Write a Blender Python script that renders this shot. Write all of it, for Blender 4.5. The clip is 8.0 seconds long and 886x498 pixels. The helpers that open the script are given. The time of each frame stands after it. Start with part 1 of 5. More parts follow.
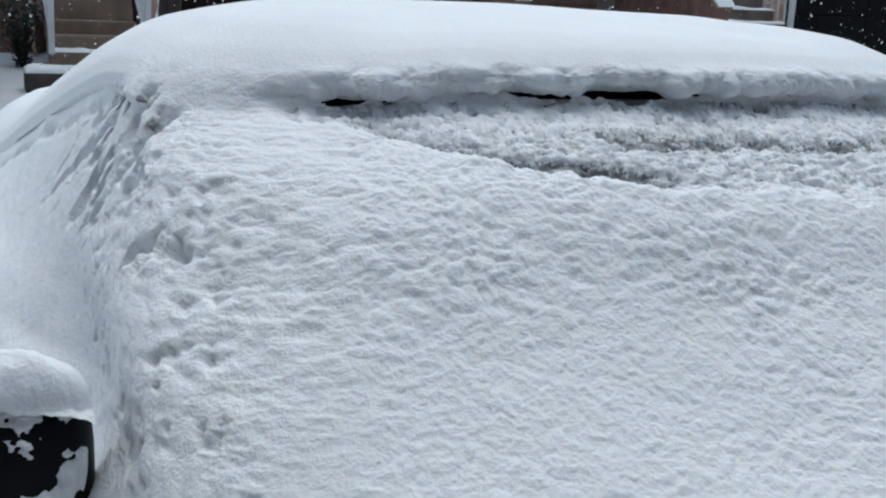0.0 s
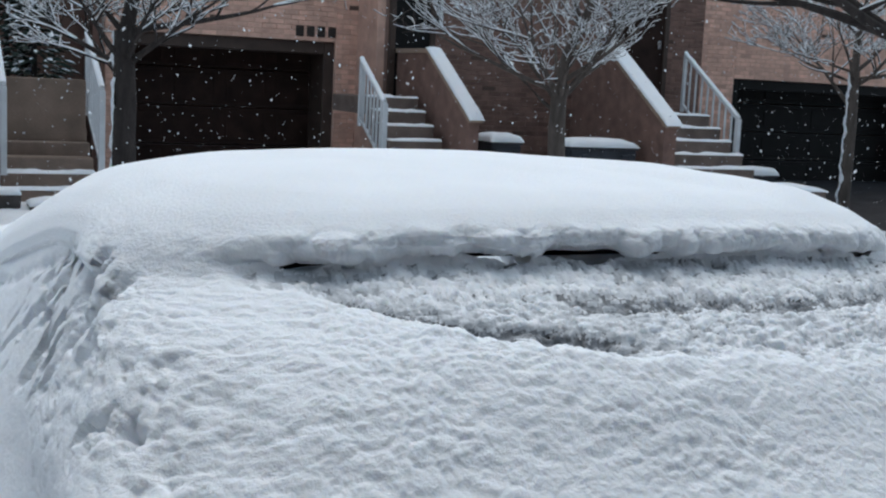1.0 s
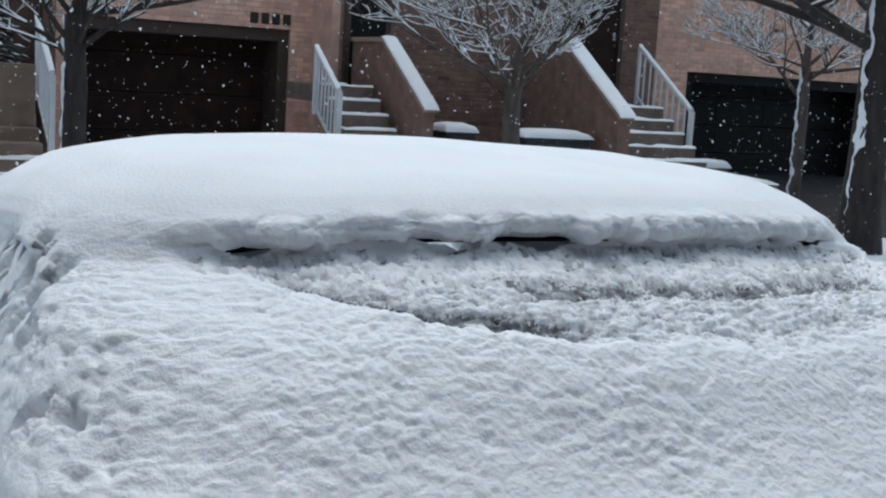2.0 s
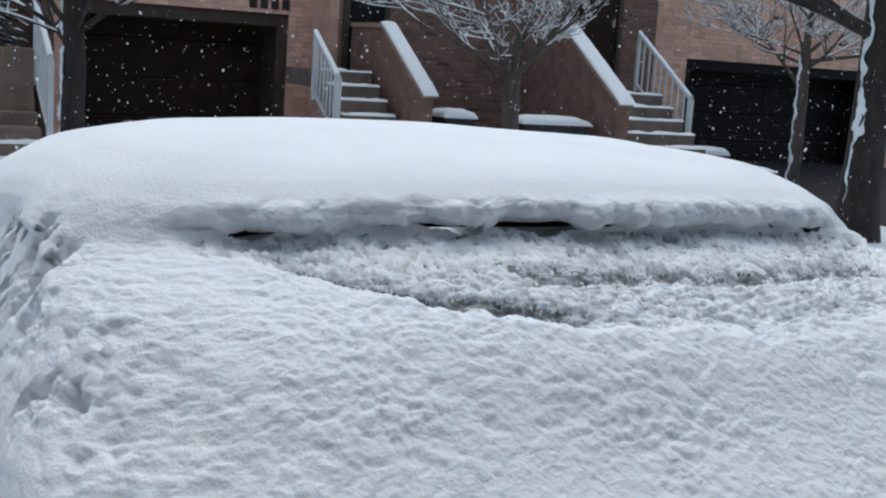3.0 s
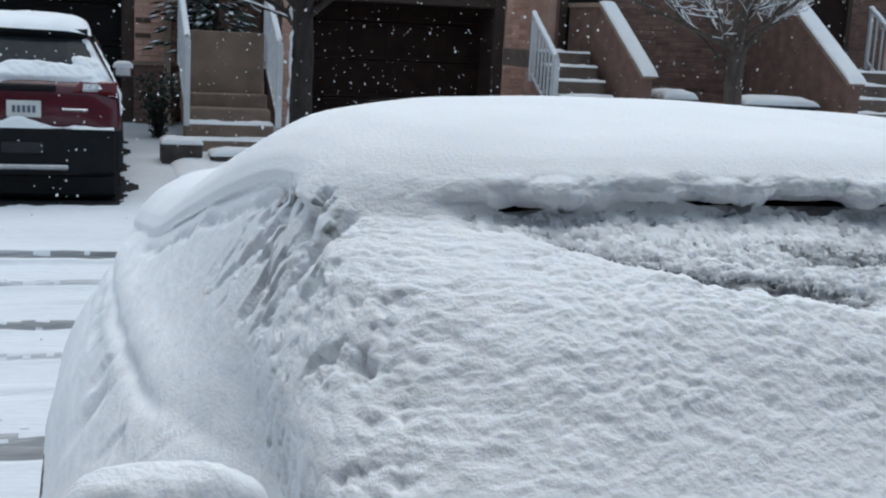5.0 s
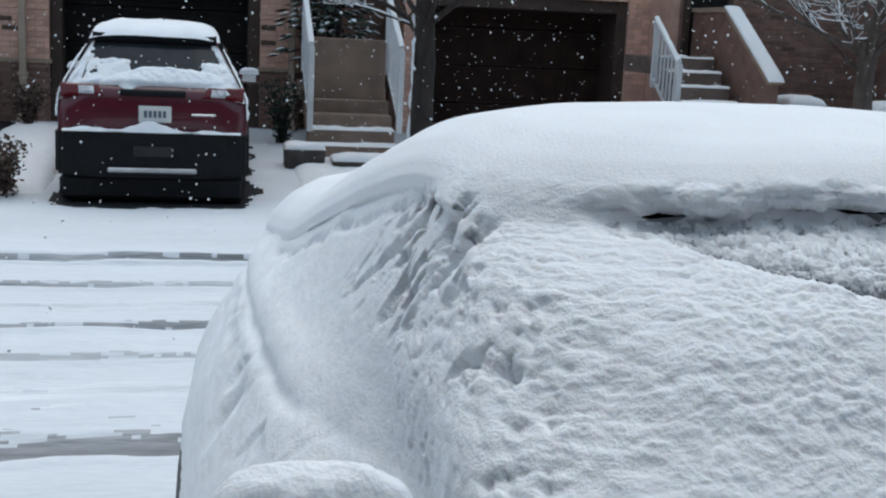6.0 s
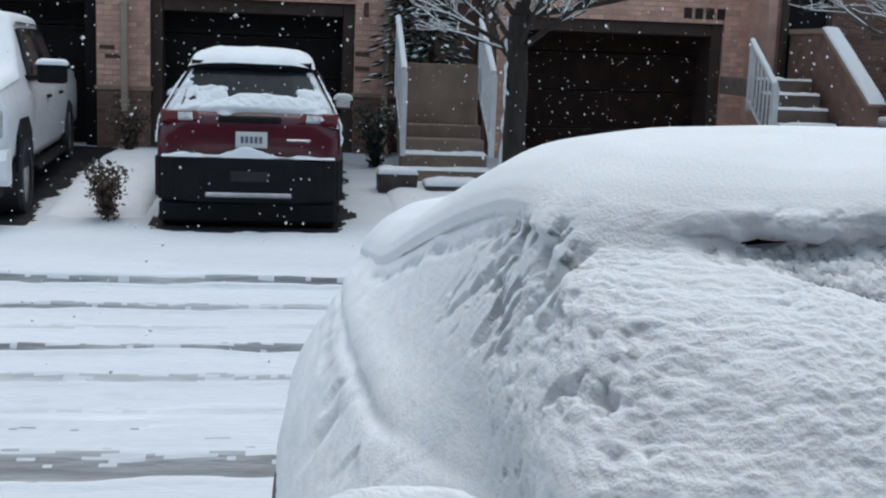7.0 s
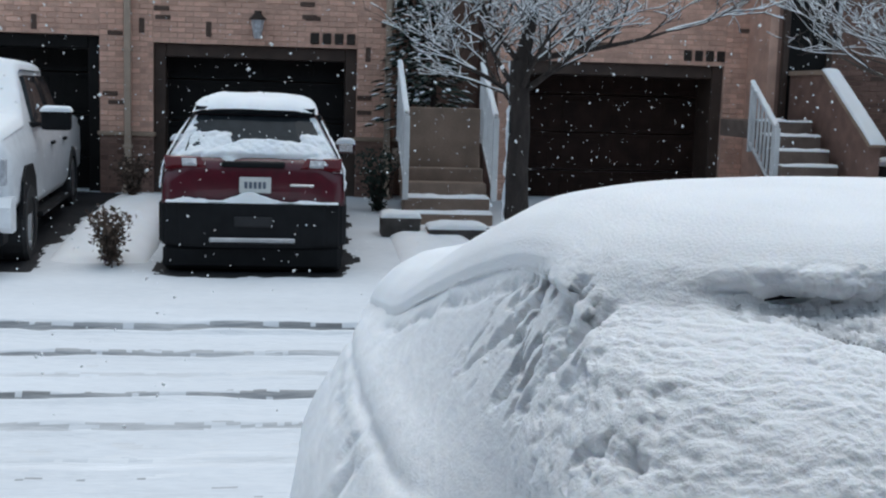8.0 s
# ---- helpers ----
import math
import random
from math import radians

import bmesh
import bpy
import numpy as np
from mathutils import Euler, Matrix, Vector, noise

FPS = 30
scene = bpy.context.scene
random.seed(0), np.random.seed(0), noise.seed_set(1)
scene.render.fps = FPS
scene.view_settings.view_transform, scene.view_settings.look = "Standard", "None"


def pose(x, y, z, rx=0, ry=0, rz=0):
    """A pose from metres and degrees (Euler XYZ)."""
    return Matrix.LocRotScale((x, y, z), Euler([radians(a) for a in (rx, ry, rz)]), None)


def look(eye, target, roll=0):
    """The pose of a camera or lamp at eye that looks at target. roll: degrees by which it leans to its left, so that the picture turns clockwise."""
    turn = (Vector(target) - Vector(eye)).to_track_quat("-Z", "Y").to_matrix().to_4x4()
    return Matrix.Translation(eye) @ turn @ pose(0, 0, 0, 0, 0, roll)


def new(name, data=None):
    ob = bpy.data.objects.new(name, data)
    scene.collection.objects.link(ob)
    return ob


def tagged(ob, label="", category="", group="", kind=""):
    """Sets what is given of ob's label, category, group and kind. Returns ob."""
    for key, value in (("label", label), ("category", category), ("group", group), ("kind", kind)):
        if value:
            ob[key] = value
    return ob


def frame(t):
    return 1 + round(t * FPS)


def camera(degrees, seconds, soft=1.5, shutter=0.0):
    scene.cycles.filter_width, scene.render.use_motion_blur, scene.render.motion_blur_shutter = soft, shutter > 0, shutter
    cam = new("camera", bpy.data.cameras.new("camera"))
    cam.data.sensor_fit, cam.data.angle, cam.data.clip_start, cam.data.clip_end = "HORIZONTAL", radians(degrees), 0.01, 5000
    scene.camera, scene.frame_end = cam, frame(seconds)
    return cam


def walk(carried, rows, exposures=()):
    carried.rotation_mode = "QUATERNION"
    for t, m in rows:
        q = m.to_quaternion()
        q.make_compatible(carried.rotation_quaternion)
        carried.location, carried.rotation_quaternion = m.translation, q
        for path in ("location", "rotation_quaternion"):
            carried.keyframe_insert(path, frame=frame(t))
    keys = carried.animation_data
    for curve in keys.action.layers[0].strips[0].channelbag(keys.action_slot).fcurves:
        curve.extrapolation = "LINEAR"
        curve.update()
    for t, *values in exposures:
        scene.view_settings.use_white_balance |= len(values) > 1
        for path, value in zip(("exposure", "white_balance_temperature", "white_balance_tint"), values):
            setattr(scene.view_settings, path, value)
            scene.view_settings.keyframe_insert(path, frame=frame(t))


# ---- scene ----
cam = camera(40.6, 8.0, soft=2.2)
PATH = [
    (0, (0.147, 1.225, 1.727), (0.898, 3.019, 1.263), 2.9),
    (0.5, (0.144, 1.256, 1.799), (0.923, 3.069, 1.472), 2.4),
    (1, (0.15, 1.266, 1.801), (0.977, 3.066, 1.523), 2.8),
    (1.5, (0.165, 1.274, 1.796), (1.05, 3.046, 1.517), 3.2),
    (3, (0.157, 1.276, 1.789), (1.055, 3.036, 1.477), 3.8),
    (3.5, (0.149, 1.276, 1.786), (1.018, 3.048, 1.462), 3.8),
    (4, (0.121, 1.283, 1.78), (0.9, 3.094, 1.442), 3.8),
    (4.5, (0.091, 1.292, 1.778), (0.757, 3.145, 1.426), 3.3),
    (6, (0.029, 1.304, 1.774), (0.419, 3.232, 1.413), 2.7),
    (6.5, (0.011, 1.317, 1.773), (0.279, 3.268, 1.426), 2.3),
    (7, (0.024, 1.306, 1.776), (0.263, 3.265, 1.448), 2.1),
    (7.5, (0.027, 1.302, 1.79), (0.281, 3.263, 1.493), 1.9),
    (8, (-0.008, 1.317, 1.8), (0.229, 3.285, 1.54), 1.7),
]
walk(cam, [(t, look(eye, target, roll)) for t, eye, target, roll in PATH])

# ---- light ----
world = bpy.data.worlds.new("overcast_sky")
scene.world = world
world.use_nodes = True
wn, wl = world.node_tree.nodes, world.node_tree.links
sky = wn.new("ShaderNodeTexSky")
sky.sky_type, sky.sun_disc = "NISHITA", False
sky.sun_elevation, sky.sun_rotation = radians(67), radians(-16)
sky.air_density, sky.dust_density = 1.0, 4.0
veil = wn.new("ShaderNodeMixRGB")
veil.inputs[0].default_value = 0.72
veil.inputs[2].default_value = (5.7, 7.5, 9.1, 1)
wl.new(sky.outputs[0], veil.inputs[1])
wl.new(veil.outputs[0], wn["Background"].inputs[0])
wn["Background"].inputs[1].default_value = 0.112
sun_data = bpy.data.lights.new("sun", "SUN")
sun_data.energy, sun_data.angle, sun_data.color = 1.27, radians(55), (1.0, 0.99, 0.97)
sun = new("sun", sun_data)
sun.matrix_world = look((0, 0, 30), (-2.2, -5.5, 16.0))


# ---- materials ----
def material(name, base, rough=0.7, metal=0.0, vary=0.12, scale=8.0, fine=60.0, bump=0.25, depth=0.01, other=None,
             stretch=(1, 1, 1), island=0.0, spec=0.4, coat=0.0, sss=0.0):
    m = bpy.data.materials.new(name)
    m.use_nodes = True
    n, l = m.node_tree.nodes, m.node_tree.links
    p = n["Principled BSDF"]
    p.inputs["Roughness"].default_value, p.inputs["Metallic"].default_value = rough, metal
    p.inputs["Specular IOR Level"].default_value, p.inputs["Coat Weight"].default_value = spec, coat
    if sss:
        p.inputs["Subsurface Weight"].default_value = sss
        p.inputs["Subsurface Radius"].default_value = (0.02, 0.025, 0.03)
        p.inputs["Subsurface Scale"].default_value = 0.5
    co, mp = n.new("ShaderNodeTexCoord"), n.new("ShaderNodeMapping")
    mp.inputs["Scale"].default_value = stretch
    l.new(co.outputs["Object"], mp.inputs[0])
    big, small = n.new("ShaderNodeTexNoise"), n.new("ShaderNodeTexNoise")
    big.inputs["Scale"].default_value, small.inputs["Scale"].default_value = scale, fine
    big.inputs["Detail"].default_value, small.inputs["Detail"].default_value = 6, 5
    l.new(mp.outputs[0], big.inputs[0]), l.new(mp.outputs[0], small.inputs[0])
    ramp = n.new("ShaderNodeValToRGB")
    ramp.color_ramp.elements[0].position, ramp.color_ramp.elements[1].position = 0.32, 0.68
    dark = tuple(c * (1 - vary) for c in base)
    light = other or tuple(min(1, c * (1 + vary)) for c in base)
    ramp.color_ramp.elements[0].color, ramp.color_ramp.elements[1].color = (*dark, 1), (*light, 1)
    l.new(big.outputs["Fac"], ramp.inputs[0])
    mix = n.new("ShaderNodeMixRGB")
    mix.blend_type, mix.inputs[0].default_value = "OVERLAY", 0.25
    l.new(ramp.outputs[0], mix.inputs[1]), l.new(small.outputs["Fac"], mix.inputs[2])
    colour = mix.outputs[0]
    if island:
        info, hsv, rng = n.new("ShaderNodeObjectInfo"), n.new("ShaderNodeHueSaturation"), n.new("ShaderNodeMapRange")
        geo, add, frac = n.new("ShaderNodeNewGeometry"), n.new("ShaderNodeMath"), n.new("ShaderNodeMath")
        frac.operation = "FRACT"
        l.new(info.outputs["Random"], add.inputs[0]), l.new(geo.outputs["Random Per Island"], add.inputs[1])
        l.new(add.outputs[0], frac.inputs[0]), l.new(frac.outputs[0], rng.inputs[0])
        rng.inputs["To Min"].default_value, rng.inputs["To Max"].default_value = 1 - island, 1 + island
        l.new(rng.outputs[0], hsv.inputs["Value"]), l.new(colour, hsv.inputs["Color"])
        colour = hsv.outputs[0]
    l.new(colour, p.inputs["Base Color"])
    if bump:
        b = n.new("ShaderNodeBump")
        b.inputs["Strength"].default_value, b.inputs["Distance"].default_value = bump, depth
        l.new(small.outputs["Fac"], b.inputs["Height"]), l.new(b.outputs[0], p.inputs["Normal"])
    return m


SNOW = material("snow", (0.86, 0.88, 0.91), 0.75, vary=0.02, scale=5, fine=170, bump=0.5, depth=0.006, spec=0.2, sss=0.25)
CRUST = material("thin_snow_crust", (0.60, 0.625, 0.655), 0.6, vary=0.2, scale=35, fine=200, bump=0.4, depth=0.006, other=(0.80, 0.82, 0.85), spec=0.3)
ICY = material("thin_icy_crust", (0.14, 0.15, 0.165), 0.4, vary=0.5, scale=60, fine=220, bump=0.5, depth=0.006, other=(0.36, 0.38, 0.41), spec=0.4)
SNOW_GROUND = material("trodden_snow", (0.69, 0.715, 0.75), 0.8, vary=0.04, scale=1.5, fine=30, bump=0.4, depth=0.02, spec=0.2, stretch=(0.3, 1, 1))
SLUSH_AND_SHADE = material("slush_and_kerb_shade", (0.24, 0.25, 0.265), 0.45, vary=0.45, scale=4.0, fine=40, bump=0.6, depth=0.02, other=(0.55, 0.57, 0.60), stretch=(0.16, 1, 1))
SLUSH_LIGHT = material("packed_snow", (0.60, 0.62, 0.65), 0.6, vary=0.22, scale=3.0, fine=40, bump=0.5, depth=0.02, other=(0.80, 0.82, 0.85), stretch=(0.16, 1, 1))
ASPHALT_AND_SHADE = material("asphalt_and_car_shade", (0.030, 0.030, 0.033), 0.6, vary=0.3, scale=3, fine=80, bump=0.3, spec=0.15)
BLACK_PAINT = material("black_car_paint", (0.008, 0.009, 0.011), 0.45, vary=0.2, bump=0.0, spec=0.08)
GLASS = material("tinted_car_glass", (0.02, 0.024, 0.028), 0.2, vary=0.2, bump=0.0, spec=0.25)
RUBBER = material("tyre_rubber", (0.025, 0.025, 0.027), 0.8, vary=0.2, fine=90)
ALLOY = material("alloy", (0.42, 0.43, 0.45), 0.35, 0.9, vary=0.15, bump=0.05)
CHROME = material("chrome", (0.6, 0.61, 0.63), 0.18, 1.0, vary=0.05, bump=0.0)
RED_PAINT = material("dark_red_car_paint", (0.075, 0.004, 0.012), 0.3, vary=0.15, bump=0.03, coat=0.4)
WHITE_PAINT = material("white_car_paint", (0.78, 0.80, 0.83), 0.35, vary=0.06, bump=0.03, coat=0.3)
CLADDING = material("black_plastic_cladding", (0.008, 0.0085, 0.010), 0.7, vary=0.2, fine=120, bump=0.15, depth=0.003, spec=0.2)
LAMP_RED = material("red_lamp_lens", (0.10, 0.008, 0.012), 0.15, vary=0.2, bump=0.0)
LAMP_CLEAR = material("clear_lamp_lens", (0.45, 0.46, 0.49), 0.15, vary=0.25, scale=20, bump=0.0)
PLATE = material("number_plate", (0.62, 0.62, 0.60), 0.5, vary=0.05, bump=0.0)
INK = material("ink", (0.10, 0.12, 0.16), 0.6, vary=0.1, bump=0.0)
BRICK_TAN = material("tan_brick", (0.68, 0.415, 0.32), 0.85, vary=0.15, scale=6, fine=70, bump=0.5, depth=0.006, island=0.16)
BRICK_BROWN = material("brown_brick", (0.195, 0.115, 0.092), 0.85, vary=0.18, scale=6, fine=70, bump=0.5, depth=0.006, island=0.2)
BRICK_DARK = material("burnt_brick", (0.11, 0.07, 0.055), 0.85, vary=0.2, scale=6, fine=70, bump=0.5, depth=0.006)
MORTAR = material("mortar", (0.58, 0.36, 0.28), 0.9, vary=0.15, scale=5, fine=90)
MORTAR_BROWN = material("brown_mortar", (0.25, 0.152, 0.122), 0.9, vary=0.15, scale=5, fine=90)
STONE = material("cast_stone", (0.33, 0.24, 0.18), 0.85, vary=0.15, scale=5, fine=60, bump=0.3)
CONCRETE = material("concrete_step", (0.25, 0.18, 0.14), 0.85, vary=0.18, scale=4, fine=60, bump=0.3)
CONCRETE_GREY = material("grey_stone_step", (0.17, 0.125, 0.105), 0.85, vary=0.2, scale=4, fine=60, bump=0.3)
DOOR_BROWN = material("dark_brown_door_paint", (0.024, 0.012, 0.009), 0.65, vary=0.25, scale=4, fine=40, bump=0.1, spec=0.15)
DOOR_BLACK = material("black_door_paint", (0.010, 0.009, 0.009), 0.6, vary=0.2, scale=4, fine=40, bump=0.1, spec=0.15)
TRIM_BROWN = material("brown_trim", (0.055, 0.034, 0.026), 0.6, vary=0.2, scale=5, fine=50, bump=0.1)
WHITE_METAL = material("white_painted_metal", (0.66, 0.67, 0.68), 0.5, vary=0.08, scale=6, fine=60, bump=0.05)
SPOUT = material("beige_downspout", (0.42, 0.32, 0.25), 0.5, vary=0.1, scale=4, bump=0.05)
BARK = material("bark", (0.036, 0.028, 0.025), 0.9, vary=0.35, scale=12, fine=60, bump=0.8, depth=0.02, stretch=(1, 1, 0.3))
BARK_GREY = material("grey_bark", (0.095, 0.075, 0.064), 0.9, vary=0.35, scale=12, fine=60, bump=0.8, depth=0.02, stretch=(1, 1, 0.3))
LEAF = material("evergreen_needles", (0.03, 0.045, 0.035), 0.8, vary=0.4, scale=20)
DEAD_LEAF = material("withered_leaves", (0.10, 0.07, 0.055), 0.85, vary=0.4, scale=20)
BIN_PLASTIC = material("dark_bin_plastic", (0.035, 0.04, 0.05), 0.55, vary=0.2)
ROCK = material("dark_stone_block", (0.075, 0.065, 0.06), 0.85, vary=0.3, scale=6, fine=50, bump=0.5)
LANTERN = material("bronze_lantern", (0.05, 0.04, 0.035), 0.5, 0.6)
# dark grey for the out-of-view walls that keep skylight off the near car
SKY_BLOCK_WALL = material("grey_sky_block", (0.085, 0.09, 0.10), 0.8, vary=0.12, scale=2, fine=40)
TAN_PANEL = material("weathered_tan_panel", (0.24, 0.17, 0.13), 0.85, vary=0.2, scale=3, fine=50)
SHINGLE = material("roof_shingle", (0.09, 0.08, 0.08), 0.9, vary=0.2)


# ---- mesh helpers ----
def mesh_object(name, verts, faces, mat, parent=None, label="", smooth=False):
    me = bpy.data.meshes.new(name)
    me.from_pydata([tuple(v) for v in verts], [], [tuple(f) for f in faces])
    for m in (mat if isinstance(mat, (list, tuple)) else [mat]):
        me.materials.append(m)
    if smooth:
        me.polygons.foreach_set("use_smooth", [True] * len(me.polygons))
    me.update()
    ob = new(name, me)
    if parent:
        ob.parent = parent
    if label:
        ob["label"] = label
    return ob


def part(name, bm, mat, parent=None, label="", smooth=False):
    bmesh.ops.recalc_face_normals(bm, faces=bm.faces)
    me = bpy.data.meshes.new(name)
    bm.to_mesh(me)
    bm.free()
    me.materials.append(mat)
    if smooth:
        me.polygons.foreach_set("use_smooth", [True] * len(me.polygons))
    ob = new(name, me)
    if parent:
        ob.parent = parent
    if label:
        ob["label"] = label
    return ob


def thing(name, label, category, group="", at=None):
    ob = new(name)
    ob.empty_display_size = 0.1
    if at is not None:
        ob.matrix_basis = at
    return tagged(ob, label, category, group)


def box(x0, x1, y0, y1, z0, z1, bevel=0.0, bm=None, seg=1):
    b = bmesh.new()
    r = bmesh.ops.create_cube(b, size=1)
    for v in r["verts"]:
        v.co = Vector(((x0 + x1) / 2 + v.co.x * (x1 - x0), (y0 + y1) / 2 + v.co.y * (y1 - y0), (z0 + z1) / 2 + v.co.z * (z1 - z0)))
    if bevel:
        bmesh.ops.bevel(b, geom=b.edges[:], offset=bevel, segments=seg, affect="EDGES", profile=0.6)
    if bm is None:
        return b
    me = bpy.data.meshes.new("tmp")
    b.to_mesh(me)
    b.free()
    bm.from_mesh(me)
    bpy.data.meshes.remove(me)
    return bm


def lathe(profile, n=24, axis="z"):
    bm = bmesh.new()
    rings = []
    for r, h in profile:
        ring = []
        for i in range(n):
            a = 2 * math.pi * i / n
            c, s = r * math.cos(a), r * math.sin(a)
            ring.append(bm.verts.new((c, s, h) if axis == "z" else (h, c, s)))
        rings.append(ring)
    for a, b in zip(rings, rings[1:]):
        for i in range(n):
            bm.faces.new((a[i], a[(i + 1) % n], b[(i + 1) % n], b[i]))
    bm.faces.new(rings[0])
    bm.faces.new(rings[-1])
    return bm


def prism(outline, lo, hi, axis="x", bevel=0.0):
    """A solid with the given outline, swept along one axis."""
    bm = bmesh.new()
    ends = []
    for c in (lo, hi):
        ends.append([bm.verts.new((c, p, q) if axis == "x" else (p, c, q) if axis == "y" else (p, q, c)) for p, q in outline])
    n = len(outline)
    bm.faces.new(ends[0]), bm.faces.new(ends[1])
    for i in range(n):
        bm.faces.new((ends[0][i], ends[0][(i + 1) % n], ends[1][(i + 1) % n], ends[1][i]))
    if bevel:
        bmesh.ops.bevel(bm, geom=bm.edges[:], offset=bevel, segments=2, affect="EDGES")
    return bm


TABLE = np.random.RandomState(7).rand(256, 256)


def vnoise(x, y, seed=0):
    x, y = np.asarray(x, float) + seed * 17.3, np.asarray(y, float) + seed * 9.7
    i, j = np.floor(x).astype(int), np.floor(y).astype(int)
    fx, fy = x - i, y - j
    fx, fy = fx * fx * fx * (fx * (fx * 6 - 15) + 10), fy * fy * fy * (fy * (fy * 6 - 15) + 10)
    a, b = TABLE[i % 256, j % 256], TABLE[(i + 1) % 256, j % 256]
    c, d = TABLE[i % 256, (j + 1) % 256], TABLE[(i + 1) % 256, (j + 1) % 256]
    return (a * (1 - fx) + b * fx) * (1 - fy) + (c * (1 - fx) + d * fx) * fy - 0.5


def billow(x, y, seed=0, octaves=3):
    """Rounded clumps with creases between them."""
    x, y = np.asarray(x, float), np.asarray(y, float)
    x, y = x + 0.9 * vnoise(x * 0.7, y * 0.7, seed + 50), y + 0.9 * vnoise(x * 0.7, y * 0.7, seed + 60)
    total, amp = 0, 1.0
    for k in range(octaves):
        total = total + amp * (np.sqrt(np.abs(vnoise(x, y, seed + k * 3)) * 2 + 0.01) - 0.6)
        x, y, amp = x * 1.9 + y * 0.4, y * 1.9 - x * 0.4, amp * 0.5
    return total


def fbm(x, y, seed=0, octaves=4):
    x, y = np.asarray(x, float), np.asarray(y, float)
    total, amp = 0, 1.0
    for k in range(octaves):
        total = total + amp * vnoise(x, y, seed + k * 3)
        x, y, amp = x * 1.97 + y * 0.31, y * 2.03 - x * 0.27, amp * 0.52
    return total


def step(lo, hi, x):
    t = np.clip((np.asarray(x, float) - lo) / (hi - lo), 0, 1)
    return t * t * (3 - 2 * t)


def grid_mesh(name, P, mat, parent=None, label="", smooth=True, wrap=False, flip=False, keep=None):
    """A sheet from an array of points (rows, columns, 3)."""
    r, c = P.shape[:2]
    idx = np.arange(r * c).reshape(r, c)
    if wrap:
        idx = np.concatenate([idx, idx[:, :1]], axis=1)
    f = np.stack([idx[:-1, :-1], idx[:-1, 1:], idx[1:, 1:], idx[1:, :-1]], axis=-1).reshape(-1, 4)
    if keep is not None:
        f = f[keep.reshape(-1)]
    if flip:
        f = f[:, ::-1]
    me = bpy.data.meshes.new(name)
    me.vertices.add(r * c)
    me.vertices.foreach_set("co", P.reshape(-1).astype(np.float32))
    me.loops.add(f.size)
    me.loops.foreach_set("vertex_index", f.reshape(-1).astype(np.int32))
    me.polygons.add(len(f))
    me.polygons.foreach_set("loop_start", np.arange(0, f.size, 4, dtype=np.int32))
    me.polygons.foreach_set("use_smooth", np.full(len(f), smooth))
    me.update(calc_edges=True)
    for m in (mat if isinstance(mat, (list, tuple)) else [mat]):
        me.materials.append(m)
    ob = new(name, me)
    if parent:
        ob.parent = parent
    if label:
        ob["label"] = label
    return ob


def normals(P):
    du, dv = np.gradient(P, axis=0), np.gradient(P, axis=1)
    n = np.cross(du, dv)
    return n / np.maximum(np.linalg.norm(n, axis=-1, keepdims=True), 1e-9)


def snow_pad(name, outline, z_top, thick, parent=None, label="", lump=0.02, seed=0, n=26, category=""):
    """A rounded cushion of snow on a level outline (x0, x1, y0, y1)."""
    x0, x1, y0, y1 = outline
    u = np.sin(np.linspace(-math.pi / 2, math.pi / 2, n))
    U, V = np.meshgrid(u, u, indexing="ij")
    X, Y = (x0 + x1) / 2 + U * (x1 - x0) / 2, (y0 + y1) / 2 + V * (y1 - y0) / 2
    edge = np.minimum(1, ((1 - U ** 6) * (1 - V ** 6))) ** 0.5
    Z = z_top + edge * (thick + lump * fbm(X * 5 + seed, Y * 5, seed)) - 0.01 * (1 - edge)
    ob = grid_mesh(name, np.stack([X, Y, Z], -1), SNOW, parent, label, flip=True)
    if not parent:
        tagged(ob, label, category or "snow")
    return ob


# ---- ground: street with wheel ruts, driveways rising to the houses ----
def ground_height(y):
    return np.interp(y, [-60, 5.3, 5.6, 10.3, 10.42, 12.5, 15.0, 18.2, 60], [0.02, 0.0, -0.06, -0.06, 0.02, 0.03, 0.18, 0.3, 0.3])


# first entry paints the kerb edge's shadow as a thin slush-coloured line
RUTS_AND_KERB_SHADE = [(10.36, 0.035, 0.035, 1), (9.62, 0.13, 0.035, 1), (9.05, 0.08, 0.012, 2), (8.45, 0.12, 0.04, 1), (7.78, 0.12, 0.02, 2), (7.15, 0.10, 0.015, 2), (6.38, 0.27, 0.03, 1)]


